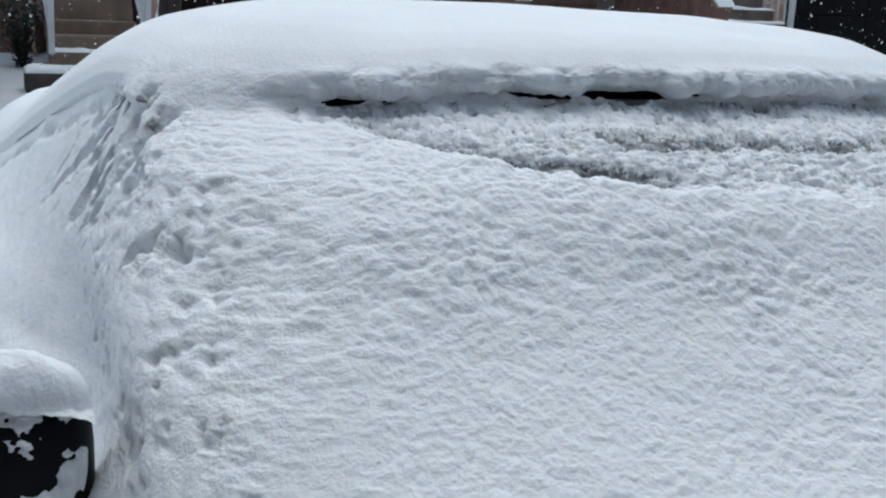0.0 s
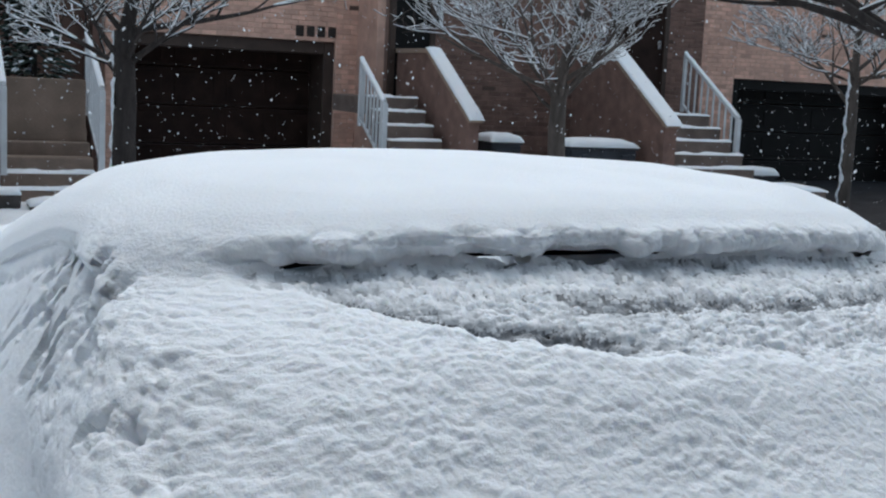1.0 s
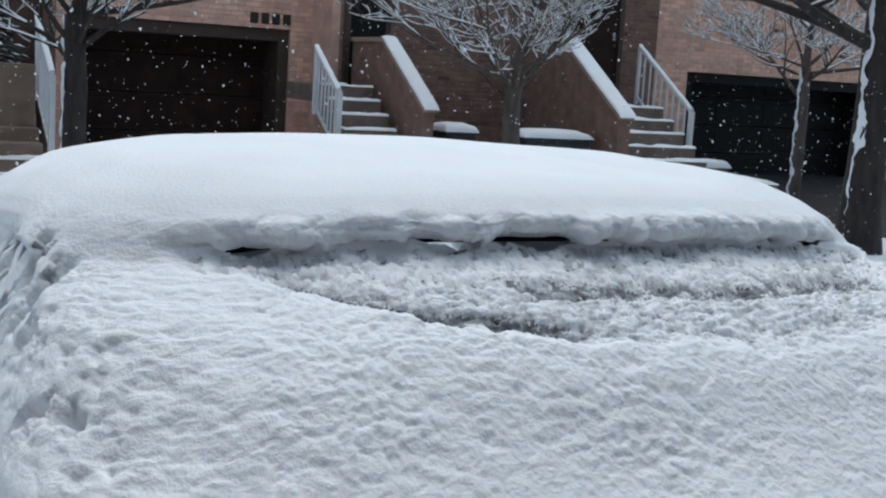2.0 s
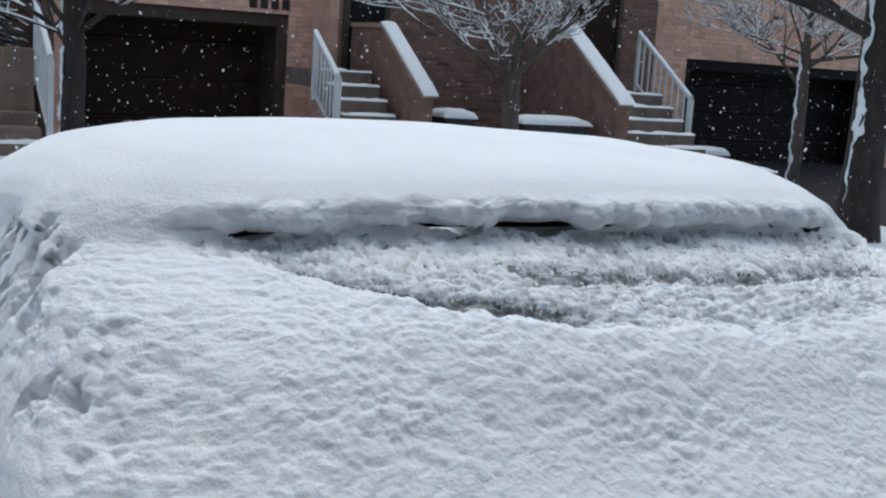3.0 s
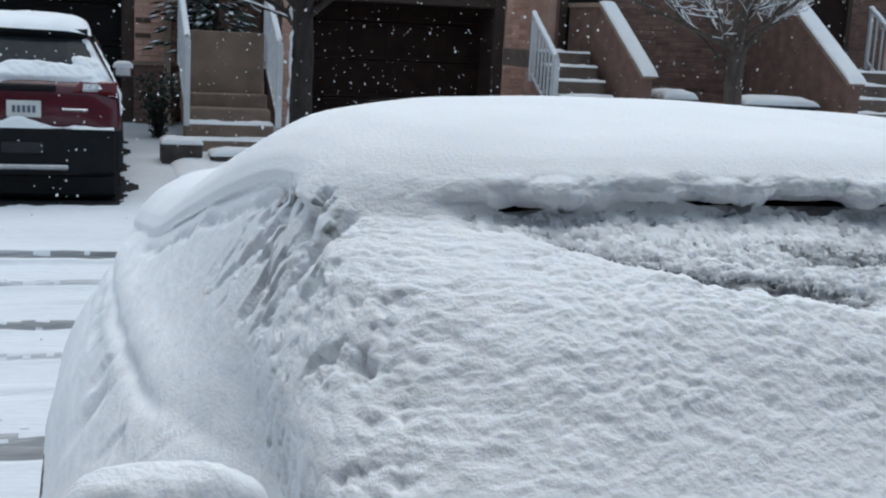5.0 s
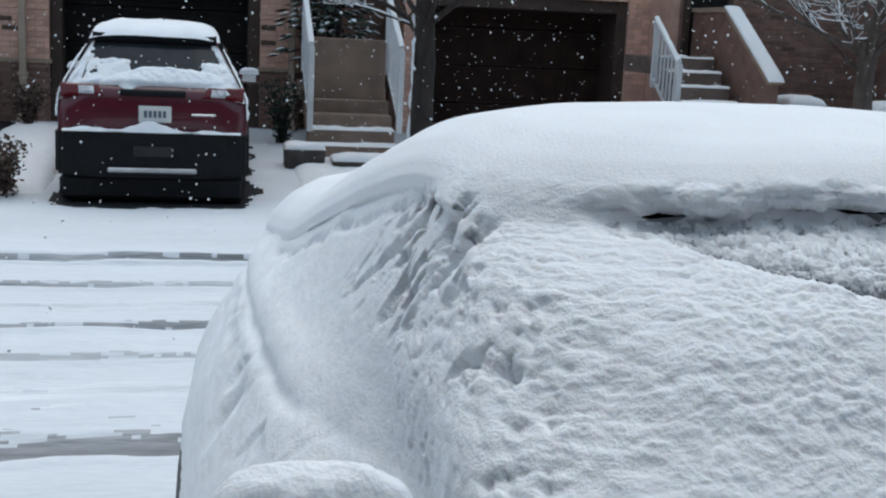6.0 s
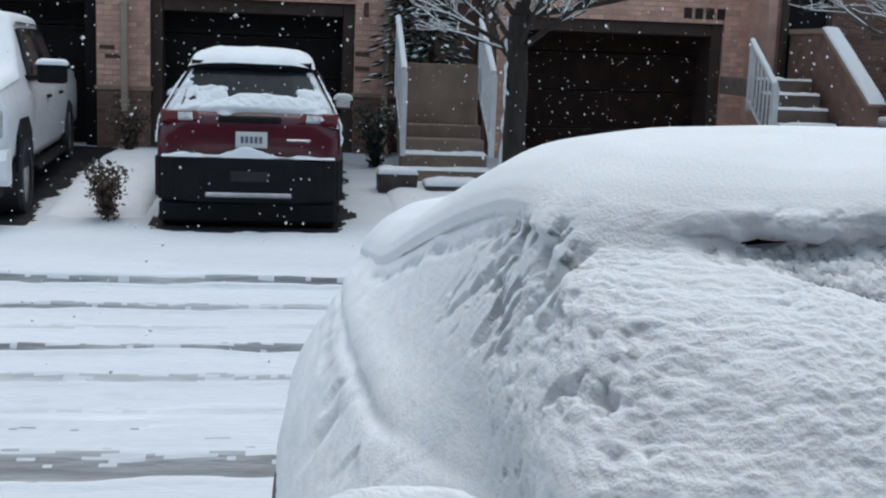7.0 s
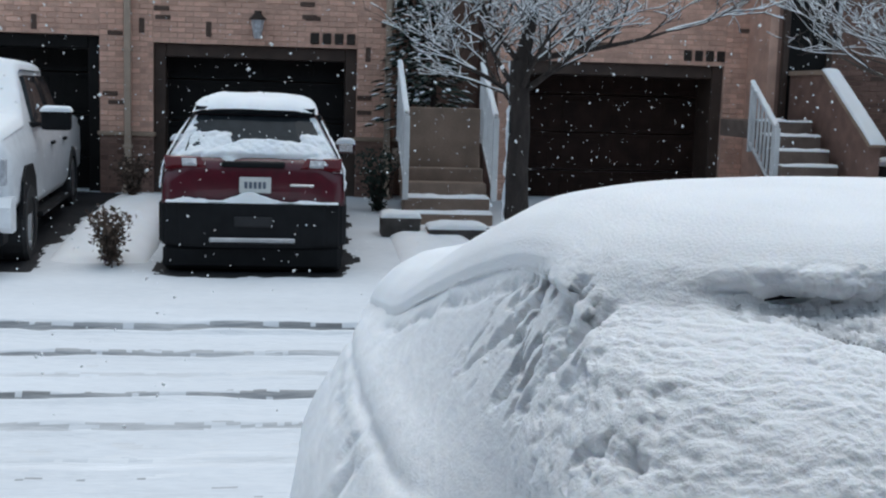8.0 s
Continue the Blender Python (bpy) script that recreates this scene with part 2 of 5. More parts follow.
def build_ground():
    ys = np.unique(np.concatenate([np.linspace(-60, 4, 20), np.arange(4, 5.6, 0.1), np.arange(5.6, 10.8, 0.02), np.arange(10.8, 14.2, 0.04), np.arange(14.2, 19, 0.1), np.linspace(19, 70, 12)]))
    xs = np.unique(np.concatenate([np.linspace(-70, -8, 16), np.arange(-8, 6, 0.04), np.arange(6, 20, 0.3), np.linspace(20, 80, 16)]))
    X, Y = np.meshgrid(xs, ys, indexing="ij")
    Z = ground_height(Y) + 0.02 * fbm(X * 0.6, Y * 0.9, 5) + 0.012 * fbm(X * 2.5, Y * 6, 8)
    kind = np.zeros(X.shape, int)
    for k, (y, w, d, sort) in enumerate(RUTS_AND_KERB_SHADE):
        line = y + 0.05 * fbm(X * 0.25, X * 0 + k, 11) + 0.025 * fbm(X * 1.5, X * 0 + k, 12)
        wide = w * (0.55 + 0.25 * fbm(X * 1.1, X * 0 + k * 5, 13))
        near = np.abs(Y - line)
        Z = Z - d * (1 - step(wide * 0.5, wide * 1.3, near)) + d * 0.5 * np.exp(-((near - wide * 1.6) / 0.05) ** 2)
        broken = fbm(X * 5.2, Y * 24, 14 + k) + 0.4 * fbm(X * 0.9, Y * 0, 15 + k) > (-2.0 if k == 0 else -0.62 if sort == 1 else -0.25)
        ragged = 0.55 + 1.1 * (vnoise(X * 11, Y * 70, 17 + k) + 0.5)
        kind = np.where((near < wide * ragged) & broken, sort, kind)
    street = (Y > 6.0) & (Y < 10.2)
    kind = np.where((Y > 6.6) & (Y < 6.95) & (fbm(X * 5.5, Y * 26, 33) > 0.42), 1, kind)
    kind = np.where((kind == 0) & street & (fbm(X * 3.1, Y * 13, 31) > 0.62), 2, kind)
    kind = np.where(street & (Y > 6.9) & (Y < 7.5) & (fbm(X * 4.6, Y * 17, 37) > 0.40), 2, kind)
    # bare asphalt below the parked cars, widened and darkened to paint their shade
    under = (X > -1.36 + 0.15 * fbm(Y * 2, Y * 0, 6)) & (X < 0.46 + 0.2 * fbm(Y * 2, Y * 0, 7)) & (Y > 12.52 + 0.12 * fbm(X * 3, X * 0, 3)) & (Y < 17.6)
    under |= (X > -4.9) & (X < -2.52 + 0.2 * fbm(Y * 2, Y * 0, 8)) & (Y > 12.6) & (Y < 18.0)
    under |= (X > 12.3 + 0.4 * fbm(Y, Y * 0, 9)) & (X < 19) & (Y > 10.7) & (Y < 18.6)
    Z = np.where(under, ground_height(Y) - 0.01, Z)
    kind = np.where(under, 3, kind)
    ob = grid_mesh("ground", np.stack([X, Y, Z], -1), [SNOW_GROUND, SLUSH_AND_SHADE, SLUSH_LIGHT, ASPHALT_AND_SHADE], flip=True)
    ob.data.polygons.foreach_set("material_index", kind[:-1, :-1].reshape(-1).astype(np.int32))
    tagged(ob, "snow-covered street and driveways, grey slushy wheel ruts, painted kerb and car shade", "ground", kind="structure")


build_ground()

# ---- the row of houses ----
WALL = 18.1
CUTS = [(-5.45, -2.73, 0.2, 2.42), (-2.02, 0.74, 0.2, 2.35), (2.95, 6.0, 0.2, 2.28), (13.2, 17.6, 0.2, 2.08)]
BRICK_ZONES = []


def wall_block(name, x0, x1, y0, y1, z0, z1, mat):
    ob = part(name, box(x0, x1, y0, y1, z0, z1), mat)
    return tagged(ob, "brick front wall of a town house, or unseen wall blocking sky", "wall", kind="structure")


def front_wall(name, spans, z_low, z_high, mat, brick):
    """Wall pieces round an opening: piers at both sides, lintel above."""
    for x0, x1, z0, z1 in spans:
        wall_block(name, x0, x1, WALL, WALL + 0.3, z0, z1, mat)
        BRICK_ZONES.append((x0, x1, WALL, z0, z1, brick))


front_wall("wall_front_1", [(-9.0, -5.45, 0.1, 7.0), (-5.45, -2.73, 2.42, 7.0), (-2.73, -2.02, 1.14, 7.0), (-2.02, 0.74, 2.35, 7.0), (0.74, 1.28, 1.14, 7.0)], 0, 7, MORTAR, BRICK_TAN)
front_wall("wall_front_2", [(-2.73, -2.02, 0.1, 1.08), (0.74, 1.28, 0.1, 1.08)], 0, 7, MORTAR_BROWN, BRICK_BROWN)
front_wall("wall_front_3", [(2.72, 2.95, 0.1, 7.0), (2.95, 6.0, 2.28, 7.0), (6.0, 6.45, 0.1, 7.0)], 0, 7, MORTAR, BRICK_TAN)
front_wall("wall_front_4", [(11.35, 12.5, 0.1, 7.0)], 0, 7, MORTAR_BROWN, BRICK_BROWN)
front_wall("wall_front_5", [(12.5, 13.2, 0.1, 7.0), (13.2, 17.6, 2.08, 7.0), (17.6, 24.0, 0.1, 7.0)], 0, 7, MORTAR, BRICK_TAN)
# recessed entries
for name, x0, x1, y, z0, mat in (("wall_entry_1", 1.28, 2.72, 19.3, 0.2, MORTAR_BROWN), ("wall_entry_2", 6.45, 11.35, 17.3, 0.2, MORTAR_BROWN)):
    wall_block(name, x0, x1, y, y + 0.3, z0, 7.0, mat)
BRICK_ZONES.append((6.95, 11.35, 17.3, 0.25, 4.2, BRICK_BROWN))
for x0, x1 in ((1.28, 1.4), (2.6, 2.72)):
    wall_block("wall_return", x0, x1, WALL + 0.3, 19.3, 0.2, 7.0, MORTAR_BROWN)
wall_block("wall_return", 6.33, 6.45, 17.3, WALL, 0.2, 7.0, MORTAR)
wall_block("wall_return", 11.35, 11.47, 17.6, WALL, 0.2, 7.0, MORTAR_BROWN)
# stone courses, closing sides, back and roof of the row
for x0, x1 in ((-2.76, -1.99), (0.71, 1.30)):
    tagged(part("trim", box(x0, x1, WALL - 0.028, WALL + 0.1, 1.08, 1.14, 0.008), STONE), "projecting stone course on a brick pier", "trim", kind="structure")
wall_block("wall_back", -9.0, 24.0, 26.0, 26.3, 0.1, 7.0, MORTAR_BROWN)
wall_block("wall_west", -9.3, -9.0, WALL, 26.3, 0.1, 7.0, MORTAR_BROWN)
wall_block("wall_east", 24.0, 24.3, WALL, 26.3, 0.1, 7.0, MORTAR_BROWN)
# unseen wing, added only to block skylight on the car's left flank
wall_block("wall_sky_block_wing", -3.9, -3.6, -1.2, 4.3, 0.0, 8.6, SKY_BLOCK_WALL)
# unseen house behind the camera, dark and tall to cut light on the windscreen
wall_block("wall_sky_block_house", -30.0, 30.0, -1.6, -1.2, 0.0, 8.6, SKY_BLOCK_WALL)
roof = part("roof", prism([(WALL - 0.4, 6.95), (22.2, 9.6), (26.7, 6.95)], -9.4, 24.4), SHINGLE)
tagged(roof, "shingled gable roof over the house row", "roof", kind="structure")
tagged(part("ceiling", box(-9.0, 24.0, WALL + 0.3, 26.0, 6.7, 6.9), MORTAR), "plain ceiling inside the houses", "ceiling", kind="structure")


def garage_door(name, x0, x1, top, mat, trim, deep=0.55):
    door = thing(name, "closed dark panelled garage door set deep in the brick wall", "garage door")
    tagged(door, kind="structure")
    y = WALL + deep
    part("jamb", box(x0, x0 + 0.16, WALL + 0.06, y, 0.15, top - 0.003, 0.01), trim, door)
    part("jamb", box(x1 - 0.16, x1, WALL + 0.06, y, 0.15, top - 0.003, 0.01), trim, door)
    part("head", box(x0 + 0.16, x1 - 0.16, WALL + 0.06, y, top - 0.18, top - 0.003, 0.01), trim, door)
    rows, a, b = 4, x0 + 0.0, x1
    h = (top + 0.1 - 0.15) / rows
    for r in range(rows):
        slab = part("door_section", box(a, b, y, y + 0.05, 0.15 + r * h + 0.005, 0.15 + (r + 1) * h - 0.005, 0.006), mat, door)
        n = 4
        w = (b - a) / n
        for c in range(n):
            part("door_panel", box(a + c * w + 0.09, a + (c + 1) * w - 0.09, y - 0.012, y + 0.01, 0.15 + r * h + 0.08, 0.15 + (r + 1) * h - 0.08, 0.008), mat, slab)
    return door


garage_door("door_1", -5.45, -2.73, 2.42, DOOR_BLACK, DOOR_BLACK)
garage_door("door_2", -2.02, 0.74, 2.35, DOOR_BLACK, TRIM_BROWN, 0.4)
garage_door("door_3", 2.95, 6.0, 2.28, DOOR_BROWN, TRIM_BROWN, 0.7)
garage_door("door_4", 13.2, 17.6, 2.08, DOOR_BLACK, DOOR_BLACK, 0.6)


def front_door(name, x0, x1, y, z0, mat, label):
    d = tagged(thing(name, label, "door"), kind="structure")
    part("door_leaf", box(x0 + 0.08, x1 - 0.08, y - 0.06, y - 0.005, z0, z0 + 2.05, 0.006), mat, d)
    for a, b in ((x0, x0 + 0.08), (x1 - 0.08, x1)):
        part("frame", box(a, b, y - 0.09, y - 0.005, z0, z0 + 2.13, 0.006), TRIM_BROWN, d)
    part("frame", box(x0 + 0.08, x1 - 0.08, y - 0.09, y - 0.005, z0 + 2.06, z0 + 2.13, 0.006), TRIM_BROWN, d)
    part("door_handle", box(x1 - 0.2, x1 - 0.14, y - 0.1, y - 0.06, z0 + 0.95, z0 + 1.08, 0.01), CHROME, d)
    return d


# ---- stoops ----
def flight(name, x0, x1, y0, z0, n, run, rise, mat, label, snowy=3, depth=2.0):
    s = thing(name, label, "steps")
    for i in range(n):
        last = i == n - 1
        y1 = y0 + (i + 1) * run + (depth if last else 0.02)
        st = part("step", box(x0, x1, y0 + i * run, y1, z0 - 0.3 if i == 0 else z0 + i * rise - 0.06, z0 + (i + 1) * rise, 0.012), mat, s)
        if i < snowy:
            k = 14
            X, V = np.meshgrid(np.linspace(x0 + 0.01, x1 - 0.01, 34), np.sin(np.linspace(-math.pi / 2, math.pi / 2, k)), indexing="ij")
            Y = y0 + i * run + run / 2 - 0.005 + V * (run / 2 + 0.01 + 0.015 * fbm(X * 6, X * 0 + i, 4))
            Z = z0 + (i + 1) * rise - 0.005 + np.sqrt(np.maximum(0, 1 - V ** 4)) * (0.026 + 0.035 * fbm(X * 4, Y * 5, 21 + i))
            grid_mesh("snow", np.stack([X, Y, Z], -1), SNOW, s, "soft layer of snow", flip=True)
    return s


def railing(name, x, y0, z0, y1, z1, height, label, posts=7):
    """A white metal stair rail in the plane x, from its foot (y0, z0) up to (y1, z1)."""
    r = thing(name, label, "railing", "white stair railings")
    def bar(a, b, w, nm):
        d = Vector(b) - Vector(a)
        bm = box(-w / 2, w / 2, -w / 2, w / 2, 0, d.length, 0.004)
        bm.transform(Matrix.Translation(a) @ d.to_track_quat("Z", "Y").to_matrix().to_4x4())
        return part(nm, bm, WHITE_METAL, r)
    bar((x, y0, z0), (x, y0, z0 + height), 0.07, "post")
    bar((x, y1, z1), (x, y1, z1 + height), 0.05, "post")
    bar((x, y0, z0 + height), (x, y1, z1 + height), 0.055, "handrail")
    bar((x, y0, z0 + 0.12), (x, y1, z1 + 0.12), 0.035, "bottom_rail")
    for i in range(1, posts):
        f = i / posts
        yy, zz = y0 + f * (y1 - y0), z0 + f * (z1 - z0)
        bar((x, yy, zz + 0.12), (x, yy, zz + height), 0.026, "baluster")
    V = np.linspace(0, 1, 26)
    A = np.linspace(0, math.pi, 7)
    P = np.stack([np.stack([x + 0.036 * np.cos(A), np.full(7, y0 + v * (y1 - y0)), z0 + v * (z1 - z0) + height + 0.025 + 0.03 * np.sin(A) + 0.012 * float(fbm(v * 14, x))], -1) for v in V])
    grid_mesh("snow", P, SNOW, r, "thin line of snow", flip=False)
    return r


flight("entry_steps", 1.24, 2.30, 15.55, 0.18, 5, 0.30, 0.165, CONCRETE, "tan concrete entry steps with snow on the lower treads", 2, 2.3)
railing("stair_railing", 1.24, 15.67, 0.50, 16.9, 1.15, 1.0, "white metal stair railing beside tan entry steps", 8)
railing("stair_railing", 2.32, 15.67, 0.50, 16.9, 1.15, 1.0, "white metal stair railing with snow beside a tree", 8)
tagged(part("landing_wall", box(1.30, 2.27, 16.62, 16.75, 0.6, 1.60, 0.01), TAN_PANEL), "plain tan landing wall between two railings", "wall", kind="structure")

flight("entry_steps", 5.78, 6.52, 14.75, 0.5, 6, 0.28, 0.175, CONCRETE_GREY, "brown stone entry steps with snow on the treads", 6, 1.1)
railing("stair_railing", 5.74, 15.4, 0.62, 16.28, 1.15, 0.86, "white metal railing beside grey stone steps", 7)
flight("entry_steps", 9.9, 11.2, 14.6, 0.42, 6, 0.28, 0.175, CONCRETE_GREY, "brown stone entry steps beside a brick cheek wall", 6, 1.1)
railing("stair_railing", 11.25, 15.4, 0.58, 16.8, 1.50, 0.88, "white metal railing beside snowy grey steps", 9)
front_door("door_6", 6.5, 7.2, 17.3, 1.55, DOOR_BLACK, "dark entry door at the head of the steps")
front_door("door_7", 10.2, 11.2, 17.3, 1.5, DOOR_BROWN, "brown entry door at the head of the steps")


def cheek_wall(x0, x1, y0, z0, y1, z1):
    """A sloping brick wall beside a stoop, with a snow-covered stone cap."""
    w = thing("cheek_wall", "sloping brown brick stair wall with a snow-covered cap", "wall", "stair cheek walls")
    part("brickwork", prism([(y0 + 0.04, 0.1), (17.3, 0.1), (17.3, z1 - 0.06), (y1, z1 - 0.06), (y0 + 0.04, z0 - 0.06)], x0 + 0.03, x1 - 0.03), BRICK_BROWN, w)
    part("cap", prism([(y0, z0 - 0.06), (y0, z0), (y1, z1), (17.3, z1), (17.3, z1 - 0.06), (y1, z1 - 0.06)], x0, x1), STONE, w)
    S = np.linspace(0, 1, 50)
    A = np.linspace(math.pi, 0, 13)
    rows = []
    for s in S:
        t = s * 1.05 - 0.025
        h = 0.055 * min(1, s * 14, (1 - s) * 14) ** 0.5
        rows.append(np.stack([(x0 + x1) / 2 + (x1 - x0) * 0.52 * np.cos(A), np.full(13, y0 + t * (y1 - y0)) - 0.02,
                              z0 + t * (z1 - z0) - 0.006 + h * np.sin(A) ** 0.5 + 0.008 * fbm(np.cos(A) * 2 + s * 9, A * 0 + s * 20, 3)], -1))
    grid_mesh("snow", np.array(rows), SNOW, w, "even layer of snow")


cheek_wall(6.60, 6.80, 14.74, 1.36, 16.15, 2.22)
cheek_wall(9.52, 9.78, 14.74, 1.38, 16.40, 2.45)


def downspout(x, y, top, bottom):
    s = thing("downspout", "beige metal downspout fixed to a brick pier", "downspout", "downspouts")
    part("pipe", box(x - 0.045, x + 0.045, y - 0.09, y - 0.012, bottom, top, 0.015, seg=2), SPOUT, s)
    bm = box(-0.045, 0.045, -0.30, 0.0, -0.04, 0.04, 0.015)
    bm.transform(pose(x, y - 0.05, bottom + 0.02, 20))
    part("shoe", bm, SPOUT, s)
    for z in np.arange(bottom + 0.5, top, 1.3):
        part("bracket", box(x - 0.065, x + 0.065, y - 0.095, y - 0.006, z, z + 0.04, 0.004), SPOUT, s)


downspout(-2.35, WALL - 0.03, 6.9, 0.42)
downspout(1.17, WALL - 0.03, 6.9, 0.42)


def number_sign(x0, x1, z, h):
    """House number, unreadable on purpose: plain bars."""
    s = thing("house_number", "dark house number on tan brick", "sign", "house numbers")
    w = (x1 - x0) / 4
    for i in range(4):
        part("bar", box(x0 + i * w + 0.015, x0 + (i + 1) * w - 0.03, WALL - 0.03, WALL - 0.007, z, z + h, 0.01), LANTERN, s)


number_sign(0.08, 0.74, 2.40, 0.15)
number_sign(5.37, 6.02, 2.34, 0.15)


def wall_lantern(x, z):
    s = thing("wall_lantern", "dark bronze lantern with frosted glass on brick", "lamp")
    part("bracket", box(x - 0.05, x + 0.05, WALL - 0.05, WALL - 0.006, z + 0.05, z + 0.3, 0.01), LANTERN, s)
    part("cap", lathe([(0.02, 0.36), (0.05, 0.33), (0.12, 0.26), (0.11, 0.25)], 8), LANTERN, s).location = (x, WALL - 0.16, z - 0.08)
    part("glass", lathe([(0.09, 0.25), (0.05, 0.0)], 6), LAMP_CLEAR, s).location = (x, WALL - 0.16, z - 0.08)


wall_lantern(-0.62, 2.52)


def brick_mark(x, z, tall):
    w, h = (0.07, 0.2) if tall else (0.2, 0.06)
    ob = part("burnt_brick", box(x, x + w, WALL - 0.021, WALL + 0.02, z, z + h, 0.004), BRICK_DARK)
    tagged(ob, "single burnt brick standing out of the tan wall", "brick", "burnt bricks")


for bx, bz in ((-3.58, 2.57), (-2.17, 2.57), (-1.28, 2.55), (0.89, 2.28)):
    brick_mark(bx - 0.035, bz - 0.1, True)
for bx, bz in ((-1.91, 2.81), (-1.89, 2.69), (0.05, 2.93), (0.08, 2.76), (-2.59, 1.65), (-2.52, 2.46), (0.85, 1.68), (0.85, 1.48), (6.29, 2.79)):
    brick_mark(bx - 0.1, bz - 0.03, False)


def tall_window(x0, x1, y, z0, z1):
    w = tagged(thing("window_1", "tall narrow window with a white frame", "window"), kind="structure")
    part("pane", box(x0 + 0.05, x1 - 0.05, y - 0.03, y - 0.006, z0 + 0.05, z1 - 0.05), GLASS, w)
    for a, b, c, d in ((x0, x0 + 0.05, z0, z1), (x1 - 0.05, x1, z0, z1), (x0 + 0.05, x1 - 0.05, z0, z0 + 0.05), (x0 + 0.05, x1 - 0.05, z1 - 0.05, z1)):
        part("frame", box(a, b, y - 0.06, y - 0.005, c, d, 0.005), WHITE_METAL, w)


tall_window(7.0, 7.32, 17.3, 2.55, 4.2)


# ---- the snow-covered car close by ----
XC = 1.24
BOW = 0.13
REAR = 5.15
Z_KNOT = [0.30, 0.55, 0.70, 0.82, 0.92, 0.98, 1.04, 1.10, 1.16, 1.27, 1.36, 1.45, 1.50, 1.56]
HALF = [1.265, 1.285, 1.265, 1.22, 1.16, 1.125, 1.085, 1.03, 0.975, 0.91, 0.865, 0.82, 0.80, 0.74]
FRONT_Z = [0.30, 0.90, 0.98, 1.02, 1.06, 1.10, 1.18, 1.27, 1.33, 1.40, 1.44, 1.47, 1.50, 1.56]
FRONT_Y = [1.17, 1.16, 1.22, 1.45, 1.85, 2.02, 2.19, 2.37, 2.47, 2.58, 2.67, 2.78, 2.92, 3.10]


def half_width(z):
    return sum(np.interp(np.asarray(z) + o, Z_KNOT, HALF) for o in np.linspace(-0.04, 0.04, 9)) / 9


def front_line(z):
    return sum(np.interp(np.asarray(z) + o, FRONT_Z, FRONT_Y) for o in np.linspace(-0.02, 0.02, 5)) / 5


def roof_edge(y):
    """Height of the upper edge of the side windows, falling towards the tail."""
    return sum(np.interp(y + o, [3.2, 3.47, 3.8, 4.0, 4.3, 4.6, 5.2], [1.50, 1.49, 1.415, 1.36, 1.27, 1.16, 1.09]) for o in (-0.12, -0.06, 0, 0.06, 0.12)) / 5


def cover_points(levels, sides, corner, front):
    """Skin below the roof edge: each row runs along one flank, round the pillar, over the windscreen, and back."""
    rows, r = [], 0.23
    for lv in levels:
        yw = float(front_line(lv))
        flank = REAR + (yw + r - REAR) * sides
        turn = yw + r - r * np.sin(corner)
        y = np.concatenate([flank, turn, np.full(front.shape, yw), turn[::-1], flank[::-1]])
        z = np.where(lv > 1.05, 1.05 + (lv - 1.05) * (roof_edge(y) - 1.05) / 0.45, lv)
        hw = half_width(z) - 0.11 * (1 - step(2.75, 3.5, y)) * (1 - step(1.06, 1.30, z)) * step(0.75, 1.0, z)
        n1, n2 = len(sides), len(corner)
        x = np.zeros_like(y)
        x[:n1], x[-n1:] = XC - hw[:n1], XC + hw[-n1:]
        arc = r - r * np.cos(corner)
        x[n1:n1 + n2] = XC - hw[n1:n1 + n2] + arc
        x[-n1 - n2:-n1] = XC + hw[-n1 - n2:-n1] - arc[::-1]
        m = hw[n1 + n2:-n1 - n2]
        x[n1 + n2:-n1 - n2] = XC - m + r + front * 2 * (m - r)
        y = y + BOW * np.clip(np.abs(x - XC) / hw, 0, 1) ** 2 * step(1.0, 1.15, lv)
        z = z + 0.024 * (1 - np.clip(np.abs(x - XC) / hw, 0, 1) ** 2) * step(1.22, 1.50, lv)
        x = x + np.sign(XC - x) * step(4.4, 5.2, y) * 0.03
        rows.append(np.stack([x, y, z], -1))
    return np.array(rows)


def car_levels(fine, low):
    z = np.linspace(1.475, low, 4000)
    y = front_line(z)
    d = np.concatenate([[0], np.cumsum(np.hypot(np.diff(z), np.diff(y) * np.where(z[1:] > 1.12, 1, 0.15)))])
    return np.interp(np.arange(0, d[-1], fine), d, z)


def smooth_rows(P, times):
    for _ in range(times):
        P[1:-1] = (P[:-2] + 2 * P[1:-1] + P[2:]) / 4
    return P


